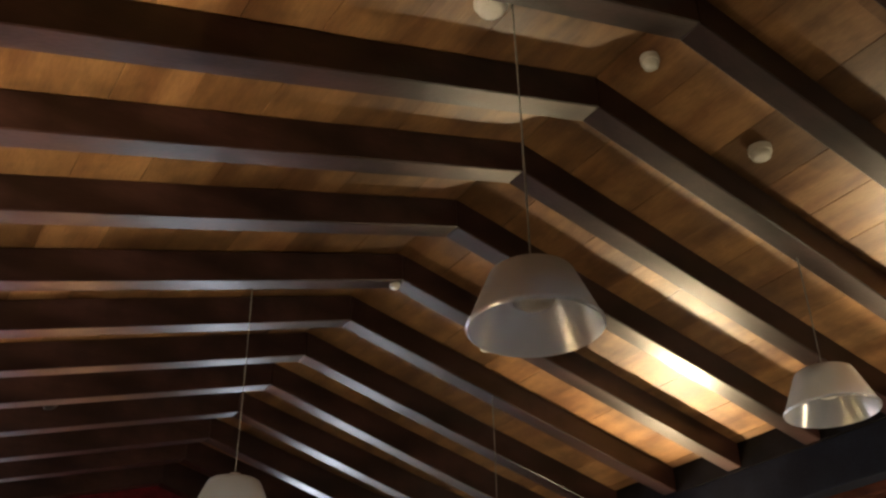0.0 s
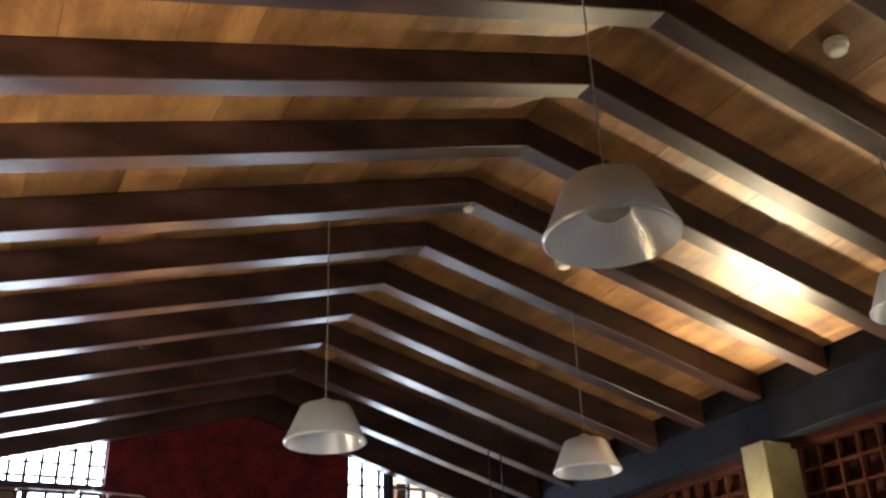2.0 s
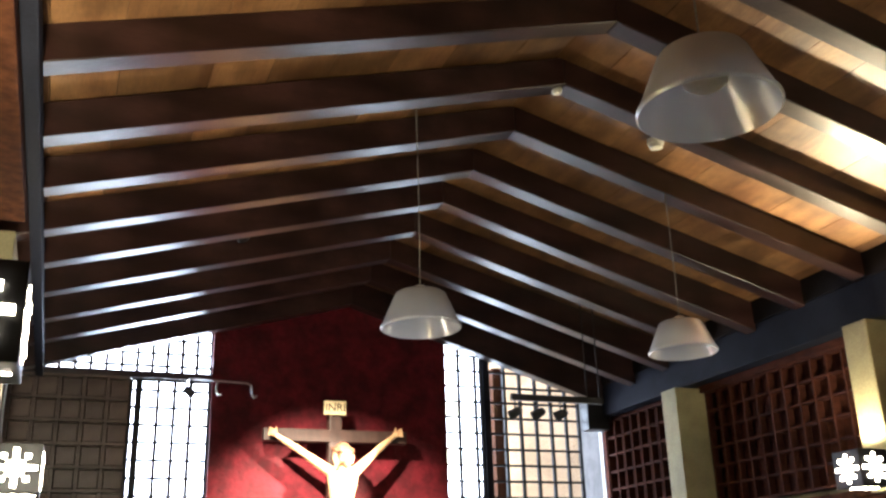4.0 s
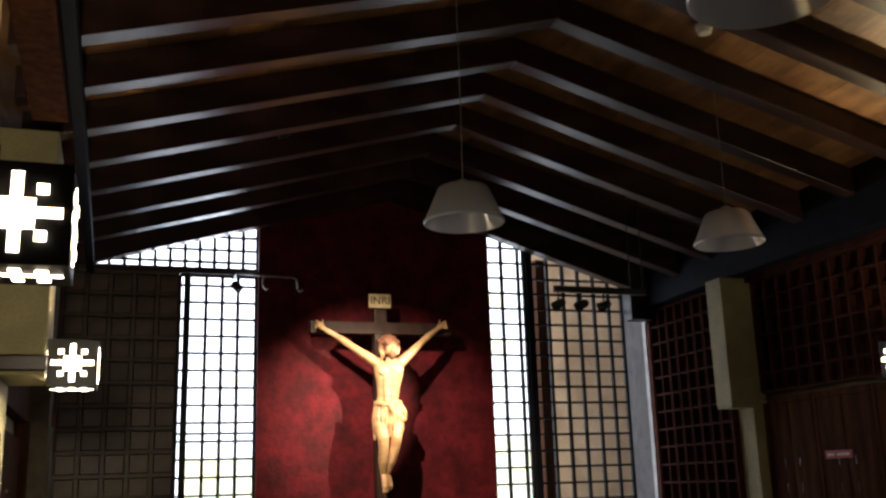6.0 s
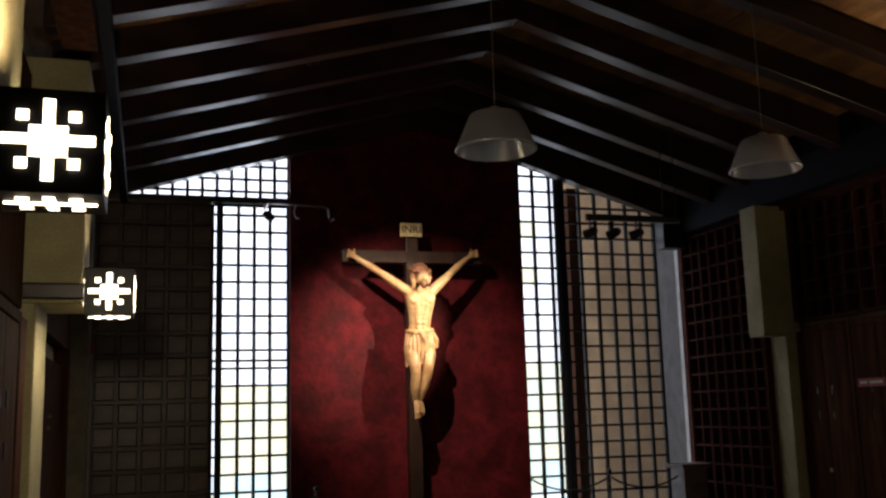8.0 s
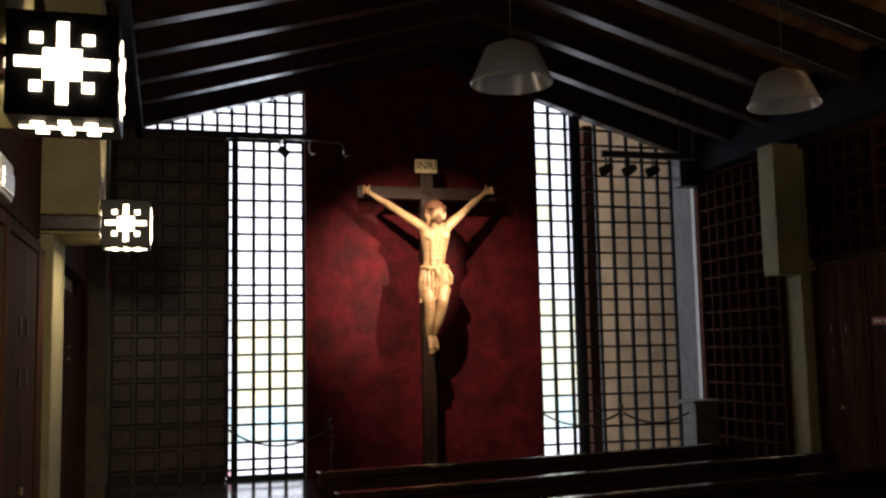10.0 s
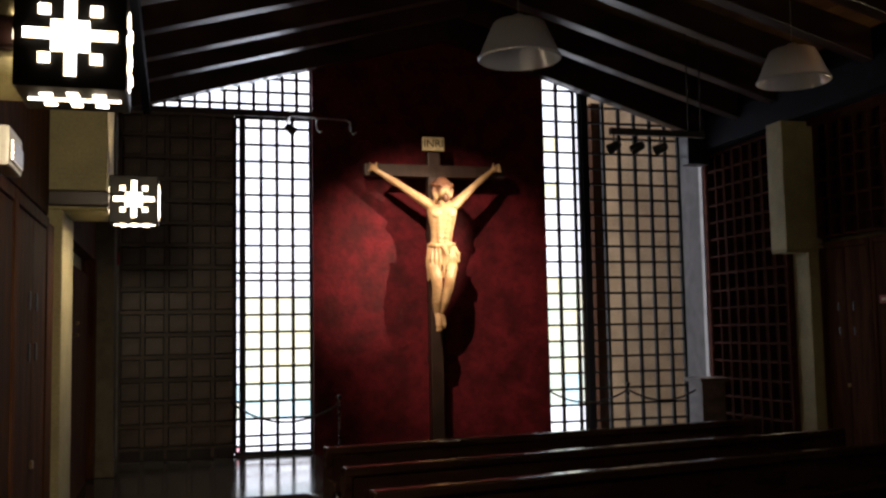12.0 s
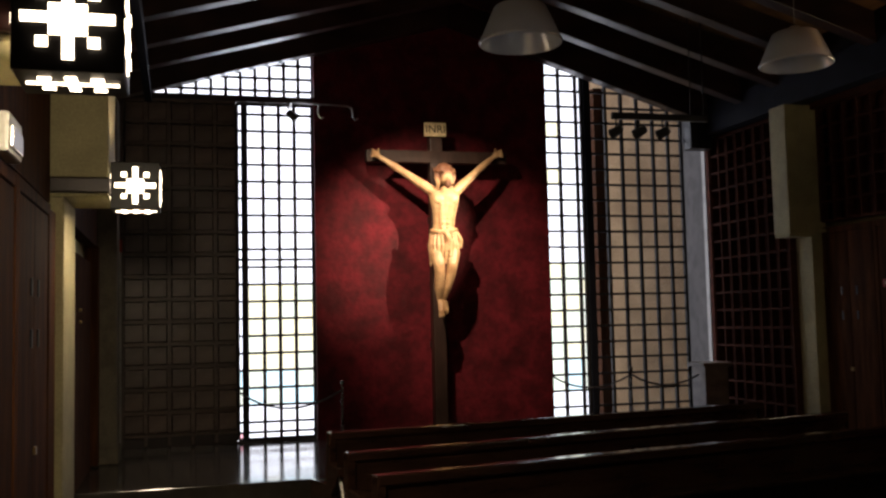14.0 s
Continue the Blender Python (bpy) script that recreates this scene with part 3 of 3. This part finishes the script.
door = thing("door_1", "dark brown wooden side door with small knobs", "door", "", (LEFT_X, 6.3, 0))
tagged(door, kind="structure")
part("leaf", soften(box(bmesh.new(), 0.004, 0.06, 0.1, 2.48, 0.01, 2.1), 0.006), CABINET, door)
part("door_frame", soften(box(bmesh.new(), 0.004, 0.118, 2.50, 2.66, PLAT_Z, 2.24), 0.006), CABINET, door)
for z in (1.68, 1.59):
    k = bmesh.new()
    bmesh.ops.create_uvsphere(k, u_segments=10, v_segments=8, radius=0.014, matrix=Matrix.Translation((0.072, 1.48, z)))
    part("knob", k, BRASS, door, "small brass knob", smooth=True)


# ---- cross lanterns on the columns ----
def lantern(at, size=0.27):
    root = thing("cross_lantern", "black metal box lantern with glowing cross cutouts", "lantern", "cross lanterns", at)
    s = size / 2
    part("housing", soften(box(bmesh.new(), -s, s, -s, s, 0, size), 0.005), BLACK, root)
    # the third, a centre square, is the lamp's glare added as a glowing plate
    cuts = [(-0.014, 0.014, -0.106, 0.106), (-0.112, 0.112, -0.013, 0.013), (-0.046, 0.046, -0.044, 0.036)]
    cuts += [(a - 0.014, a + 0.014, b - 0.013, b + 0.013) for a in (-0.062, 0.062) for b in (-0.062, 0.062)]
    for k, (a, b, c, e) in enumerate(cuts):
        d = 0.003 + 0.0006 * k
        for sides in ((a, b, -s - d, -s + 0.002, c + s, e + s), (a, b, s - 0.002, s + d, c + s, e + s), (s - 0.002, s + d, a, b, c + s, e + s),
                      (-s - d, -s + 0.002, a, b, c + s, e + s)):
            part("glowing_piece", box(bmesh.new(), *sides), LANTERN_GLOW, root, "glowing piece of the cross and its centre glare")
    # slimmer cross under the box
    base = [(-0.014, 0.014, -0.075, 0.075), (-0.115, 0.115, -0.007, 0.007)] + [(a - 0.016, a + 0.016, b - 0.006, b + 0.006) for a in (-0.065, 0.065) for b in (-0.055, 0.055)]
    for k, (a, b, c, e) in enumerate(base):
        part("glowing_piece", box(bmesh.new(), a, b, c, e, -0.003 - 0.0006 * k, 0.002), LANTERN_GLOW, root, "glowing piece of the cross and its centre glare")
    return root


for x, y, z, up, rear in ((-0.262, 2.72, 2.19, 46, 20), (-0.237, 5.98, 2.222, 14, 1)):
    lantern((x, y, z))
    lamp("lantern_light", "SPOT", up, (1.0, 0.78, 0.44), look((x, y, z + 0.30), (x + 0.12, y, z + 2.0)), cone=130, blend=0.7, radius=0.06)
    lamp("lantern_rear_light", "AREA", rear, (1.0, 0.84, 0.52), look((x - 0.02, y + 0.16, z + 0.135), (x - 0.4, y + 2, z - 0.3)), size=0.2)
    lamp("lantern_base_light", "AREA", 11, (1.0, 0.84, 0.52), pose(x, y, z - 0.015), size=0.2)
for y, up, aim, cone in ((0.49, 60, (4.9, -0.04), 66), (3.11, 70, (5.0, 2.3), 60), (5.74, 115, (4.85, 4.7), 76)):
    lantern((5.56, y, 2.30))
    lamp("lantern_light", "SPOT", up, (1.0, 0.75, 0.38), look((5.56, y, 2.66), (*aim, 4.4)), cone=cone, blend=1.0, radius=0.08)
    lamp("lantern_top_light", "SPOT", 12, (1.0, 0.80, 0.44), look((5.56, y, 2.60), (5.50, y, 4.4)), cone=165, blend=0.4, radius=0.05)


# ---- hanging lamps ----
def pendant(at, cord_top):
    root = thing("pendant_lamp", "frosted grey bell pendant lamp hanging on a thin cord", "pendant lamp", "pendant lamps", at)
    bm = lathe(bmesh.new(), [(0.236, 0.0), (0.243, 0.006), (0.243, 0.016), (0.236, 0.022), (0.193, 0.122), (0.156, 0.207), (0.149, 0.218), (0.136, 0.226), (0.09, 0.230), (0.035, 0.232),
                             (0.035, 0.228), (0.09, 0.225), (0.133, 0.221), (0.144, 0.214), (0.150, 0.205), (0.187, 0.121), (0.229, 0.020), (0.236, 0.0)], 56)
    part("shade", bm, ACRYLIC, root, smooth=True)
    bm = lathe(bmesh.new(), [(0.001, 0.085), (0.045, 0.088), (0.075, 0.11), (0.082, 0.14), (0.07, 0.18), (0.05, 0.21), (0.05, 0.222), (0.001, 0.222)], 28)
    part("bulb_housing", bm, WHITE_PLASTIC, root, "pale bulb housing", smooth=True)
    bm = lathe(bmesh.new(), [(0.001, 0.27), (0.03, 0.268), (0.038, 0.255), (0.038, 0.232), (0.001, 0.231)], 20)
    part("cap", bm, ALUMINIUM, root, smooth=True)
    part("cord", tube(bmesh.new(), [(0, 0, 0.26), (0.004, 0, (cord_top - at[2]) * 0.6), (0, 0, cord_top - at[2])], 0.0035, 8), CORD, root)
    return root


for x, y, z in ((1.91, 2.36, 3.11), (1.92, 5.25, 3.13), (4.25, 2.92, 3.43), (4.02, 5.62, 3.20)):
    pendant((x, y, z), under(x) + RAFTER_H)


# ---- small ceiling fixtures ----
def sensor(x, y, z, r, h, label):
    root = thing("ceiling_sensor", label, "sensor", "ceiling sensors", (x, y, z))
    part("base", lathe(bmesh.new(), [(0.001, 0.0), (r, 0.0), (r, -h * 0.5), (0.001, -h * 0.5)], 24), WHITE_PLASTIC, root, smooth=False)
    part("cover", lathe(bmesh.new(), [(r * 0.85, -h * 0.5), (r * 0.8, -h * 0.9), (r * 0.5, -h), (0.001, -h)], 24), WHITE_PLASTIC, root, smooth=True)
    return root


for x, y, r in ((1.85, 2.43, 0.075), (2.89, 2.535, 0.048), (3.69, 2.60, 0.062), (3.765, 5.30, 0.06)):
    sensor(x, y, under(x) + RAFTER_H, r, 0.07, "round cream ceiling sensor on the boards")
sensor(2.80, 4.96, under(2.80), 0.035, 0.035, "small round white sensor under a rafter")

# ---- crucifix ----
cross = thing("cross", "large brown wooden cross on the red wall", "cross", "", (2.58, 9.72, PLAT_Z - 0.02))
part("upright_post", soften(box(bmesh.new(), -0.066, 0.066, -0.05, 0.075, 0.0, 3.09), 0.008), CROSS_WOOD, cross)
part("crossbar", soften(box(bmesh.new(), -0.735, 0.765, -0.055, 0.05, 2.80, 2.925), 0.008), CROSS_WOOD, cross)
for z in (0.9, 2.2):
    part("wall_bracket", soften(box(bmesh.new(), -0.04, 0.04, 0.074, 0.225, z, z + 0.06), 0.004), BLACK, cross, "dark steel wall bracket")
plate = part("title_board", soften(box(bmesh.new(), -0.13, 0.10, -0.085, -0.052, 3.072, 3.215), 0.006), PARCHMENT, cross, "aged parchment-coloured title board")
text = bpy.data.curves.new("inscription", "FONT")
text.body, text.size, text.align_x, text.align_y, text.extrude = "INRI", 0.115, "CENTER", "CENTER", 0.002
tob = new("inscription", text)
bpy.context.view_layer.update()
letters = bpy.data.meshes.new_from_object(tob.evaluated_get(bpy.context.evaluated_depsgraph_get()))
bpy.data.objects.remove(tob)
letters.materials.clear()
letters.materials.append(BLACK)
ins = part("inscription", letters, BLACK, plate, "dark painted letters")
ins.matrix_basis = pose(-0.015, -0.089, 3.143, 90, 0, 0)


def figure():
    """The carved figure on the cross, one mesh."""
    bm = bmesh.new()

    def ball(c, r):
        bmesh.ops.create_uvsphere(bm, u_segments=20, v_segments=14, radius=1, matrix=Matrix.Translation(c) @ Matrix.Diagonal((*r, 1)))
    # torso from hips to neck
    tube(bm, [(0.0, 0.03, 1.74), (0.0, 0.01, 1.86), (0.005, 0.0, 1.98), (0.01, -0.005, 2.08), (0.015, -0.015, 2.18), (0.015, -0.03, 2.29), (0.012, -0.035, 2.38), (0.01, -0.035, 2.45), (0.01, -0.045, 2.50)],
         [0.112, 0.130, 0.124, 0.110, 0.118, 0.144, 0.158, 0.122, 0.05], 28, 0.62)
    tube(bm, [(0.01, -0.04, 2.44), (0.005, -0.085, 2.56)], [0.052, 0.05], 12)
    # bowed head with hair, beard and crown
    ball((0.005, -0.155, 2.548), (0.062, 0.066, 0.082))
    ball((-0.002, -0.095, 2.612), (0.094, 0.098, 0.096))
    ball((0.012, -0.19, 2.475), (0.034, 0.034, 0.045))
    ball((0.008, -0.222, 2.54), (0.012, 0.015, 0.024))
    for s, low in ((-1, 2.43), (1, 2.49)):
        tube(bm, [(s * 0.07, -0.10, 2.63), (s * 0.082, -0.12, 2.56), (s * 0.072, -0.125, 2.50), (s * 0.066, -0.11, low)], [0.03, 0.032, 0.026, 0.012], 10)
    n = 18
    tube(bm, [(0.102 * math.cos(2 * math.pi * i / n), -0.10 + 0.103 * math.sin(2 * math.pi * i / n), 2.632 + 0.010 * (-1) ** i + 0.035 * math.sin(2 * math.pi * i / n)) for i in range(n + 1)], 0.013, 8)
    # arms
    for s, el, hand in ((-1, (-0.40, -0.015, 2.615), (-0.640, 0.035, 2.775)), (1, (0.36, -0.015, 2.625), (0.575, 0.035, 2.80))):
        sh = (s * 0.135 + 0.01, -0.03, 2.435)
        mid = tuple(a * 0.55 + b * 0.45 for a, b in zip(sh, el))
        fore = tuple(a * 0.65 + b * 0.35 for a, b in zip(el, hand))
        tube(bm, [(s * 0.07 + 0.01, -0.03, 2.385), sh, (mid[0], mid[1], mid[2] - 0.004), el, fore, hand], [0.072, 0.056, 0.047, 0.035, 0.039, 0.022], 16)
        hx, hy, hz = hand
        tube(bm, [(hx, hy, hz), (hx + s * 0.03, hy - 0.005, hz + 0.025), (hx + s * 0.055, hy - 0.012, hz + 0.04)], [0.024, 0.036, 0.028], 12, 0.5)
        for f in range(4):
            tube(bm, [(hx + s * (0.045 + 0.006 * f), hy - 0.01, hz + 0.058 - 0.018 * f), (hx + s * (0.078 + 0.004 * f), hy - 0.03, hz + 0.072 - 0.024 * f), (hx + s * (0.074 + 0.004 * f), hy - 0.06, hz + 0.062 - 0.024 * f)], [0.010, 0.009, 0.007], 8)
        tube(bm, [(hx + s * 0.012, hy - 0.01, hz + 0.04), (hx + s * 0.014, hy - 0.035, hz + 0.085)], [0.012, 0.008], 8)
        # chest muscles, ribs, belly
        ball((0.012 + s * 0.072, -0.108, 2.345), (0.066, 0.024, 0.056))
        tube(bm, [(0.012 + s * 0.05, -0.085, 2.40), (0.012 + s * 0.046, -0.088, 2.28), (0.012 + s * 0.04, -0.062, 2.15), (0.008 + s * 0.036, -0.052, 2.03)], [0.028, 0.034, 0.03, 0.026], 12)
        for j in range(3):
            ball((0.010 + s * 0.03, -0.076, 2.15 - 0.052 * j), (0.026, 0.018, 0.022))
    # loincloth: wrapped folds, knot and a hanging end
    for j in range(11):
        a = -1.5 + 0.3 * j
        tube(bm, [(0.13 * math.sin(a), -0.01 - 0.09 * math.cos(a), 2.015 - 0.012 * (j % 3)), (0.148 * math.sin(a), -0.02 - 0.118 * math.cos(a), 1.87), (0.132 * math.sin(a) - 0.012, -0.035 - 0.10 * math.cos(a), 1.69 + 0.03 * (j % 2) + (0.06 if j > 5 else -0.04))], [0.012, 0.019, 0.010], 8)
    tube(bm, [(-0.14, -0.03, 2.02), (-0.07, -0.10, 2.0), (0.03, -0.11, 2.01), (0.14, -0.03, 2.03)], [0.018, 0.024, 0.026, 0.018], 10)
    ball((0.0, -0.125, 1.99), (0.035, 0.022, 0.028))
    tube(bm, [(0.0, -0.13, 1.98), (0.03, -0.15, 1.90), (0.02, -0.15, 1.80)], [0.02, 0.028, 0.012], 10)
    tube(bm, [(0.13, -0.05, 2.0), (0.165, -0.07, 1.92), (0.17, -0.06, 1.84)], [0.02, 0.026, 0.012], 10)
    # bent legs, one foot over the other
    tube(bm, [(-0.07, 0.0, 1.86), (-0.085, -0.065, 1.76), (-0.075, -0.115, 1.655), (-0.070, -0.11, 1.58), (-0.072, -0.075, 1.44), (-0.060, -0.03, 1.315)], [0.088, 0.08, 0.056, 0.052, 0.047, 0.028], 16)
    tube(bm, [(0.075, 0.0, 1.86), (0.08, -0.06, 1.77), (0.062, -0.11, 1.665), (0.050, -0.095, 1.58), (0.018, -0.055, 1.44), (-0.018, -0.01, 1.32)], [0.088, 0.078, 0.054, 0.05, 0.045, 0.028], 16)
    tube(bm, [(-0.058, -0.03, 1.335), (-0.052, -0.07, 1.275), (-0.052, -0.095, 1.20), (-0.056, -0.095, 1.165)], [0.030, 0.036, 0.037, 0.022], 12, 0.7)
    tube(bm, [(-0.02, 0.0, 1.335), (-0.005, -0.03, 1.275), (0.0, -0.05, 1.20), (0.0, -0.05, 1.17)], [0.028, 0.034, 0.034, 0.02], 12, 0.7)
    for f in range(4):
        tube(bm, [(-0.080 + 0.016 * f, -0.10, 1.175), (-0.084 + 0.017 * f, -0.105, 1.138 + 0.004 * f)], [0.009, 0.007], 6)
    ob = new("crucified_statue", mesh_of("crucified_statue", bm, FLESH))
    re = ob.modifiers.new("merge", "REMESH")
    re.mode, re.voxel_size, re.use_smooth_shade = "VOXEL", 0.0055, True
    sm = ob.modifiers.new("smooth", "SMOOTH")
    sm.factor, sm.iterations = 0.5, 3
    return tagged(ob, "carved golden-tan painted wooden figure on the cross", "statue")


statue = figure()
statue.matrix_world = pose(2.605, 9.575, 0.43)


# ---- stage spots and rails near the altar ----
def spotlight(at, aim, label):
    root = thing("spotlight", label, "spotlight", "altar spotlights", at)
    d = (Vector(aim) - Vector(at)).normalized()
    turn = d.to_track_quat("-Z", "Y").to_matrix().to_4x4()
    bm = lathe(bmesh.new(), [(0.001, 0.07), (0.025, 0.068), (0.036, 0.05), (0.045, -0.03), (0.05, -0.05), (0.044, -0.05), (0.036, -0.02), (0.001, -0.015)], 20)
    bm.transform(turn)
    part("can", bm, BLACK, root, smooth=True)
    part("stem", tube(bmesh.new(), [(0, 0, 0.02), (0, 0, 0.07), (0, 0, 0.13)], 0.009, 8), BLACK, root)
    return root


for x in (3.752, 3.98, 4.208):
    spotlight((x, 7.86, 3.178), (2.7, 9.8, 2.4), "small black spotlight hanging from a short rail")
bm = soften(box(bmesh.new(), 3.718, 4.66, 7.84, 7.885, 3.29, 3.35), 0.006)
spot_rail = setting("spot_rail", bm, BLACK, "black steel spotlight rail", "rail")
for x in (4.50, 4.63):
    part("hanger", tube(bmesh.new(), [(x, 7.862, 3.345), (x, 7.862, under(x) + RAFTER_H)], 0.006, 8), BLACK, spot_rail, "thin black hanger rod")
bm = soften(box(bmesh.new(), 5.61, 5.883, 9.82, 9.998, 3.42, 3.75), 0.008)
tagged(part("control_box", bm, BLACK), "black metal box fixed above the lattice", "box")
spotlight((1.15, 7.22, 4.375), (2.72, 9.9, 2.10), "small black spotlight tucked up between two rafters")
spotlight((1.096, 9.6, 3.595), (2.7, 9.8, 2.4), "small black spotlight on a wall bracket")
bracket = thing("hook_bracket", "bent dark steel bracket with an end hook", "bracket", "", (1.09, 9.6, 3.72))
part("arm", tube(bmesh.new(), [(0, 0.38, 0.11), (0, 0.36, 0.03), (0, 0.3, 0.01), (0, 0, 0.01), (0.1, 0, 0.01), (0.3, 0, 0), (0.56, 0, -0.01), (0.60, 0, -0.03), (0.605, 0, -0.09), (0.61, 0, -0.13), (0.63, 0, -0.15), (0.66, 0, -0.13)], 0.009, 8), ALUMINIUM, bracket)
part("hook", tube(bmesh.new(), [(0.29, 0, 0), (0.262, 0, -0.02), (0.255, 0, -0.07), (0.265, 0, -0.12), (0.29, 0, -0.14), (0.31, 0, -0.13)], 0.008, 8), ALUMINIUM, bracket)

# emergency light above the cupboards
em = thing("emergency_light", "white plastic emergency light box on the wall", "light box", "", (LEFT_X + 0.13, 3.72, 2.17))
part("case", soften(box(bmesh.new(), 0, 0.075, 0, 0.30, 0.01, 0.155), 0.012), WHITE_PLASTIC, em)
part("lens", soften(box(bmesh.new(), 0.073, 0.084, 0.03, 0.27, 0.03, 0.11), 0.006), ALUMINIUM, em, "glossy reflector")

# fire pole with red tip in the corner
pole = thing("candle_snuffer_pole", "slim pale pole with red tip leaning upright in the corner", "pole", "", (-0.545, 9.88, PLAT_Z - 0.02))
part("shaft", tube(bmesh.new(), [(0, 0, 0), (0, 0, 1.9)], 0.016, 10), GREY_PLASTER, pole)
part("tip", tube(bmesh.new(), [(0, 0, 1.9), (0, 0, 2.02)], 0.02, 10), RED_PAINT, pole, "red painted tip")


cable = thing("cable_loop", "black cable hanging in a small loop on the corner", "cable", "", (-0.60, 9.93, 1.75))
part("loop", tube(bmesh.new(), [(0, 0.03, 0.16), (0.02, -0.01, 0.13), (0.045, -0.02, 0.06), (0.045, -0.02, 0.0), (0.02, -0.01, -0.07), (0, 0.03, -0.1)], 0.008, 8), BLACK, cable)


# ---- rope barrier ----
def stanchion(at):
    root = thing("stanchion", "dark metal rope barrier post with a ball finial", "stanchion", "rope barrier posts", at)
    part("base", lathe(bmesh.new(), [(0.001, 0.0), (0.14, 0.0), (0.14, 0.015), (0.05, 0.035), (0.02, 0.05), (0.001, 0.05)], 24), BLACK, root, smooth=True)
    knops = [(r, 0.04 + 0.03 * i + d) for i in range(20) for r, d in ((0.007, 0.0), (0.013, 0.015))]
    part("post", lathe(bmesh.new(), knops + [(0.007, 0.645), (0.001, 0.65)], 14), GUNMETAL, root, "thin turned dark metal post", smooth=True)
    k = bmesh.new()
    bmesh.ops.create_uvsphere(k, u_segments=14, v_segments=10, radius=0.02, matrix=Matrix.Translation((0, 0, 0.665)))
    part("finial", k, GUNMETAL, root, smooth=True)
    return root


def rope(a, b, sag):
    bm = bmesh.new()
    tube(bm, [tuple(Vector(a).lerp(Vector(b), i / 16) - Vector((0, 0, sag * 4 * (i / 16) * (1 - i / 16)))) for i in range(17)], 0.010, 8)
    return tagged(part("rope", bm, ROPE), "dark braided barrier rope hanging in a sag", "rope", "barrier ropes")


for x, y in ((1.34, 8.3), (4.27, 8.8)):
    stanchion((x, y, PLAT_Z - 0.02))
RZ = PLAT_Z + 0.58
for a, b, sag in (((0.53, 9.95, 0.91), (1.33, 8.31, RZ), 0.17), ((3.89, 9.93, 0.91), (4.26, 8.81, RZ), 0.12), ((4.28, 8.8, RZ), (5.07, 8.92, RZ - 0.03), 0.10)):
    rope(a, b, sag)

# dark pedestal near the lattice
ped = thing("pedestal", "dark wooden pedestal standing beside the lattice", "pedestal", "", (5.22, 8.95, PLAT_Z - 0.02))
part("body", soften(box(bmesh.new(), -0.13, 0.13, -0.13, 0.13, 0.0, 0.65), 0.008), PANEL, ped)
part("top", soften(box(bmesh.new(), -0.16, 0.16, -0.16, 0.16, 0.65, 0.69), 0.008), PANEL, ped)


# ---- pews ----
def pew(x0, x1, y, turn):
    """A bench whose backrest top runs at y, seen from behind."""
    w = x1 - x0
    root = thing("pew", "long dark polished wooden church pew", "pew", "pews", (x0, y, 0), turn)
    part("top_rail", soften(box(bmesh.new(), 0.0, w, -0.035, 0.05, 0.80, 0.85), 0.012, 3), PEW, root)
    part("backrest", soften(box(bmesh.new(), 0.05, w - 0.05, -0.01, 0.02, 0.46, 0.80), 0.004), PEW, root)
    part("seat", soften(box(bmesh.new(), 0.05, w - 0.05, 0.0, 0.42, 0.415, 0.455), 0.01), PEW, root)
    part("book_ledge", soften(box(bmesh.new(), 0.05, w - 0.05, -0.17, -0.012, 0.62, 0.645), 0.008), PEW, root)
    part("kneeler", soften(box(bmesh.new(), 0.06, w - 0.06, -0.42, -0.22, 0.16, 0.21), 0.012), PEW, root)
    for x in (0.03, w - 0.05):
        part("kneeler_bracket", tube(bmesh.new(), [(x, -0.08, 0.60), (x, -0.16, 0.55), (x, -0.24, 0.36), (x, -0.31, 0.20)], 0.008, 8), ALUMINIUM, root, "bare metal kneeler bracket")
    for i, x in enumerate((0.0, w * 0.5 - 0.02, w - 0.045)):
        outline = [(-0.05, 0.002), (0.40, 0.002), (0.44, 0.42), (0.43, 0.50), (0.06, 0.52), (0.045, 0.84), (-0.03, 0.84), (-0.03, 0.66), (-0.2, 0.65), (-0.2, 0.6), (-0.04, 0.45)]
        bm = prism(bmesh.new(), outline if i != 1 else [(-0.01, 0.002), (0.38, 0.002), (0.40, 0.414), (-0.01, 0.414)], "x", x, x + 0.045)
        part("end_panel" if i != 1 else "support", soften(bm, 0.005, 1), PEW, root)
    return root


for x, y, w, turn in ((0.915, 6.25, 3.50, 8.4), (0.865, 5.26, 3.66, 10.0), (0.86, 4.44, 3.72, 10.2)):
    pew(x, x + w, y, turn)
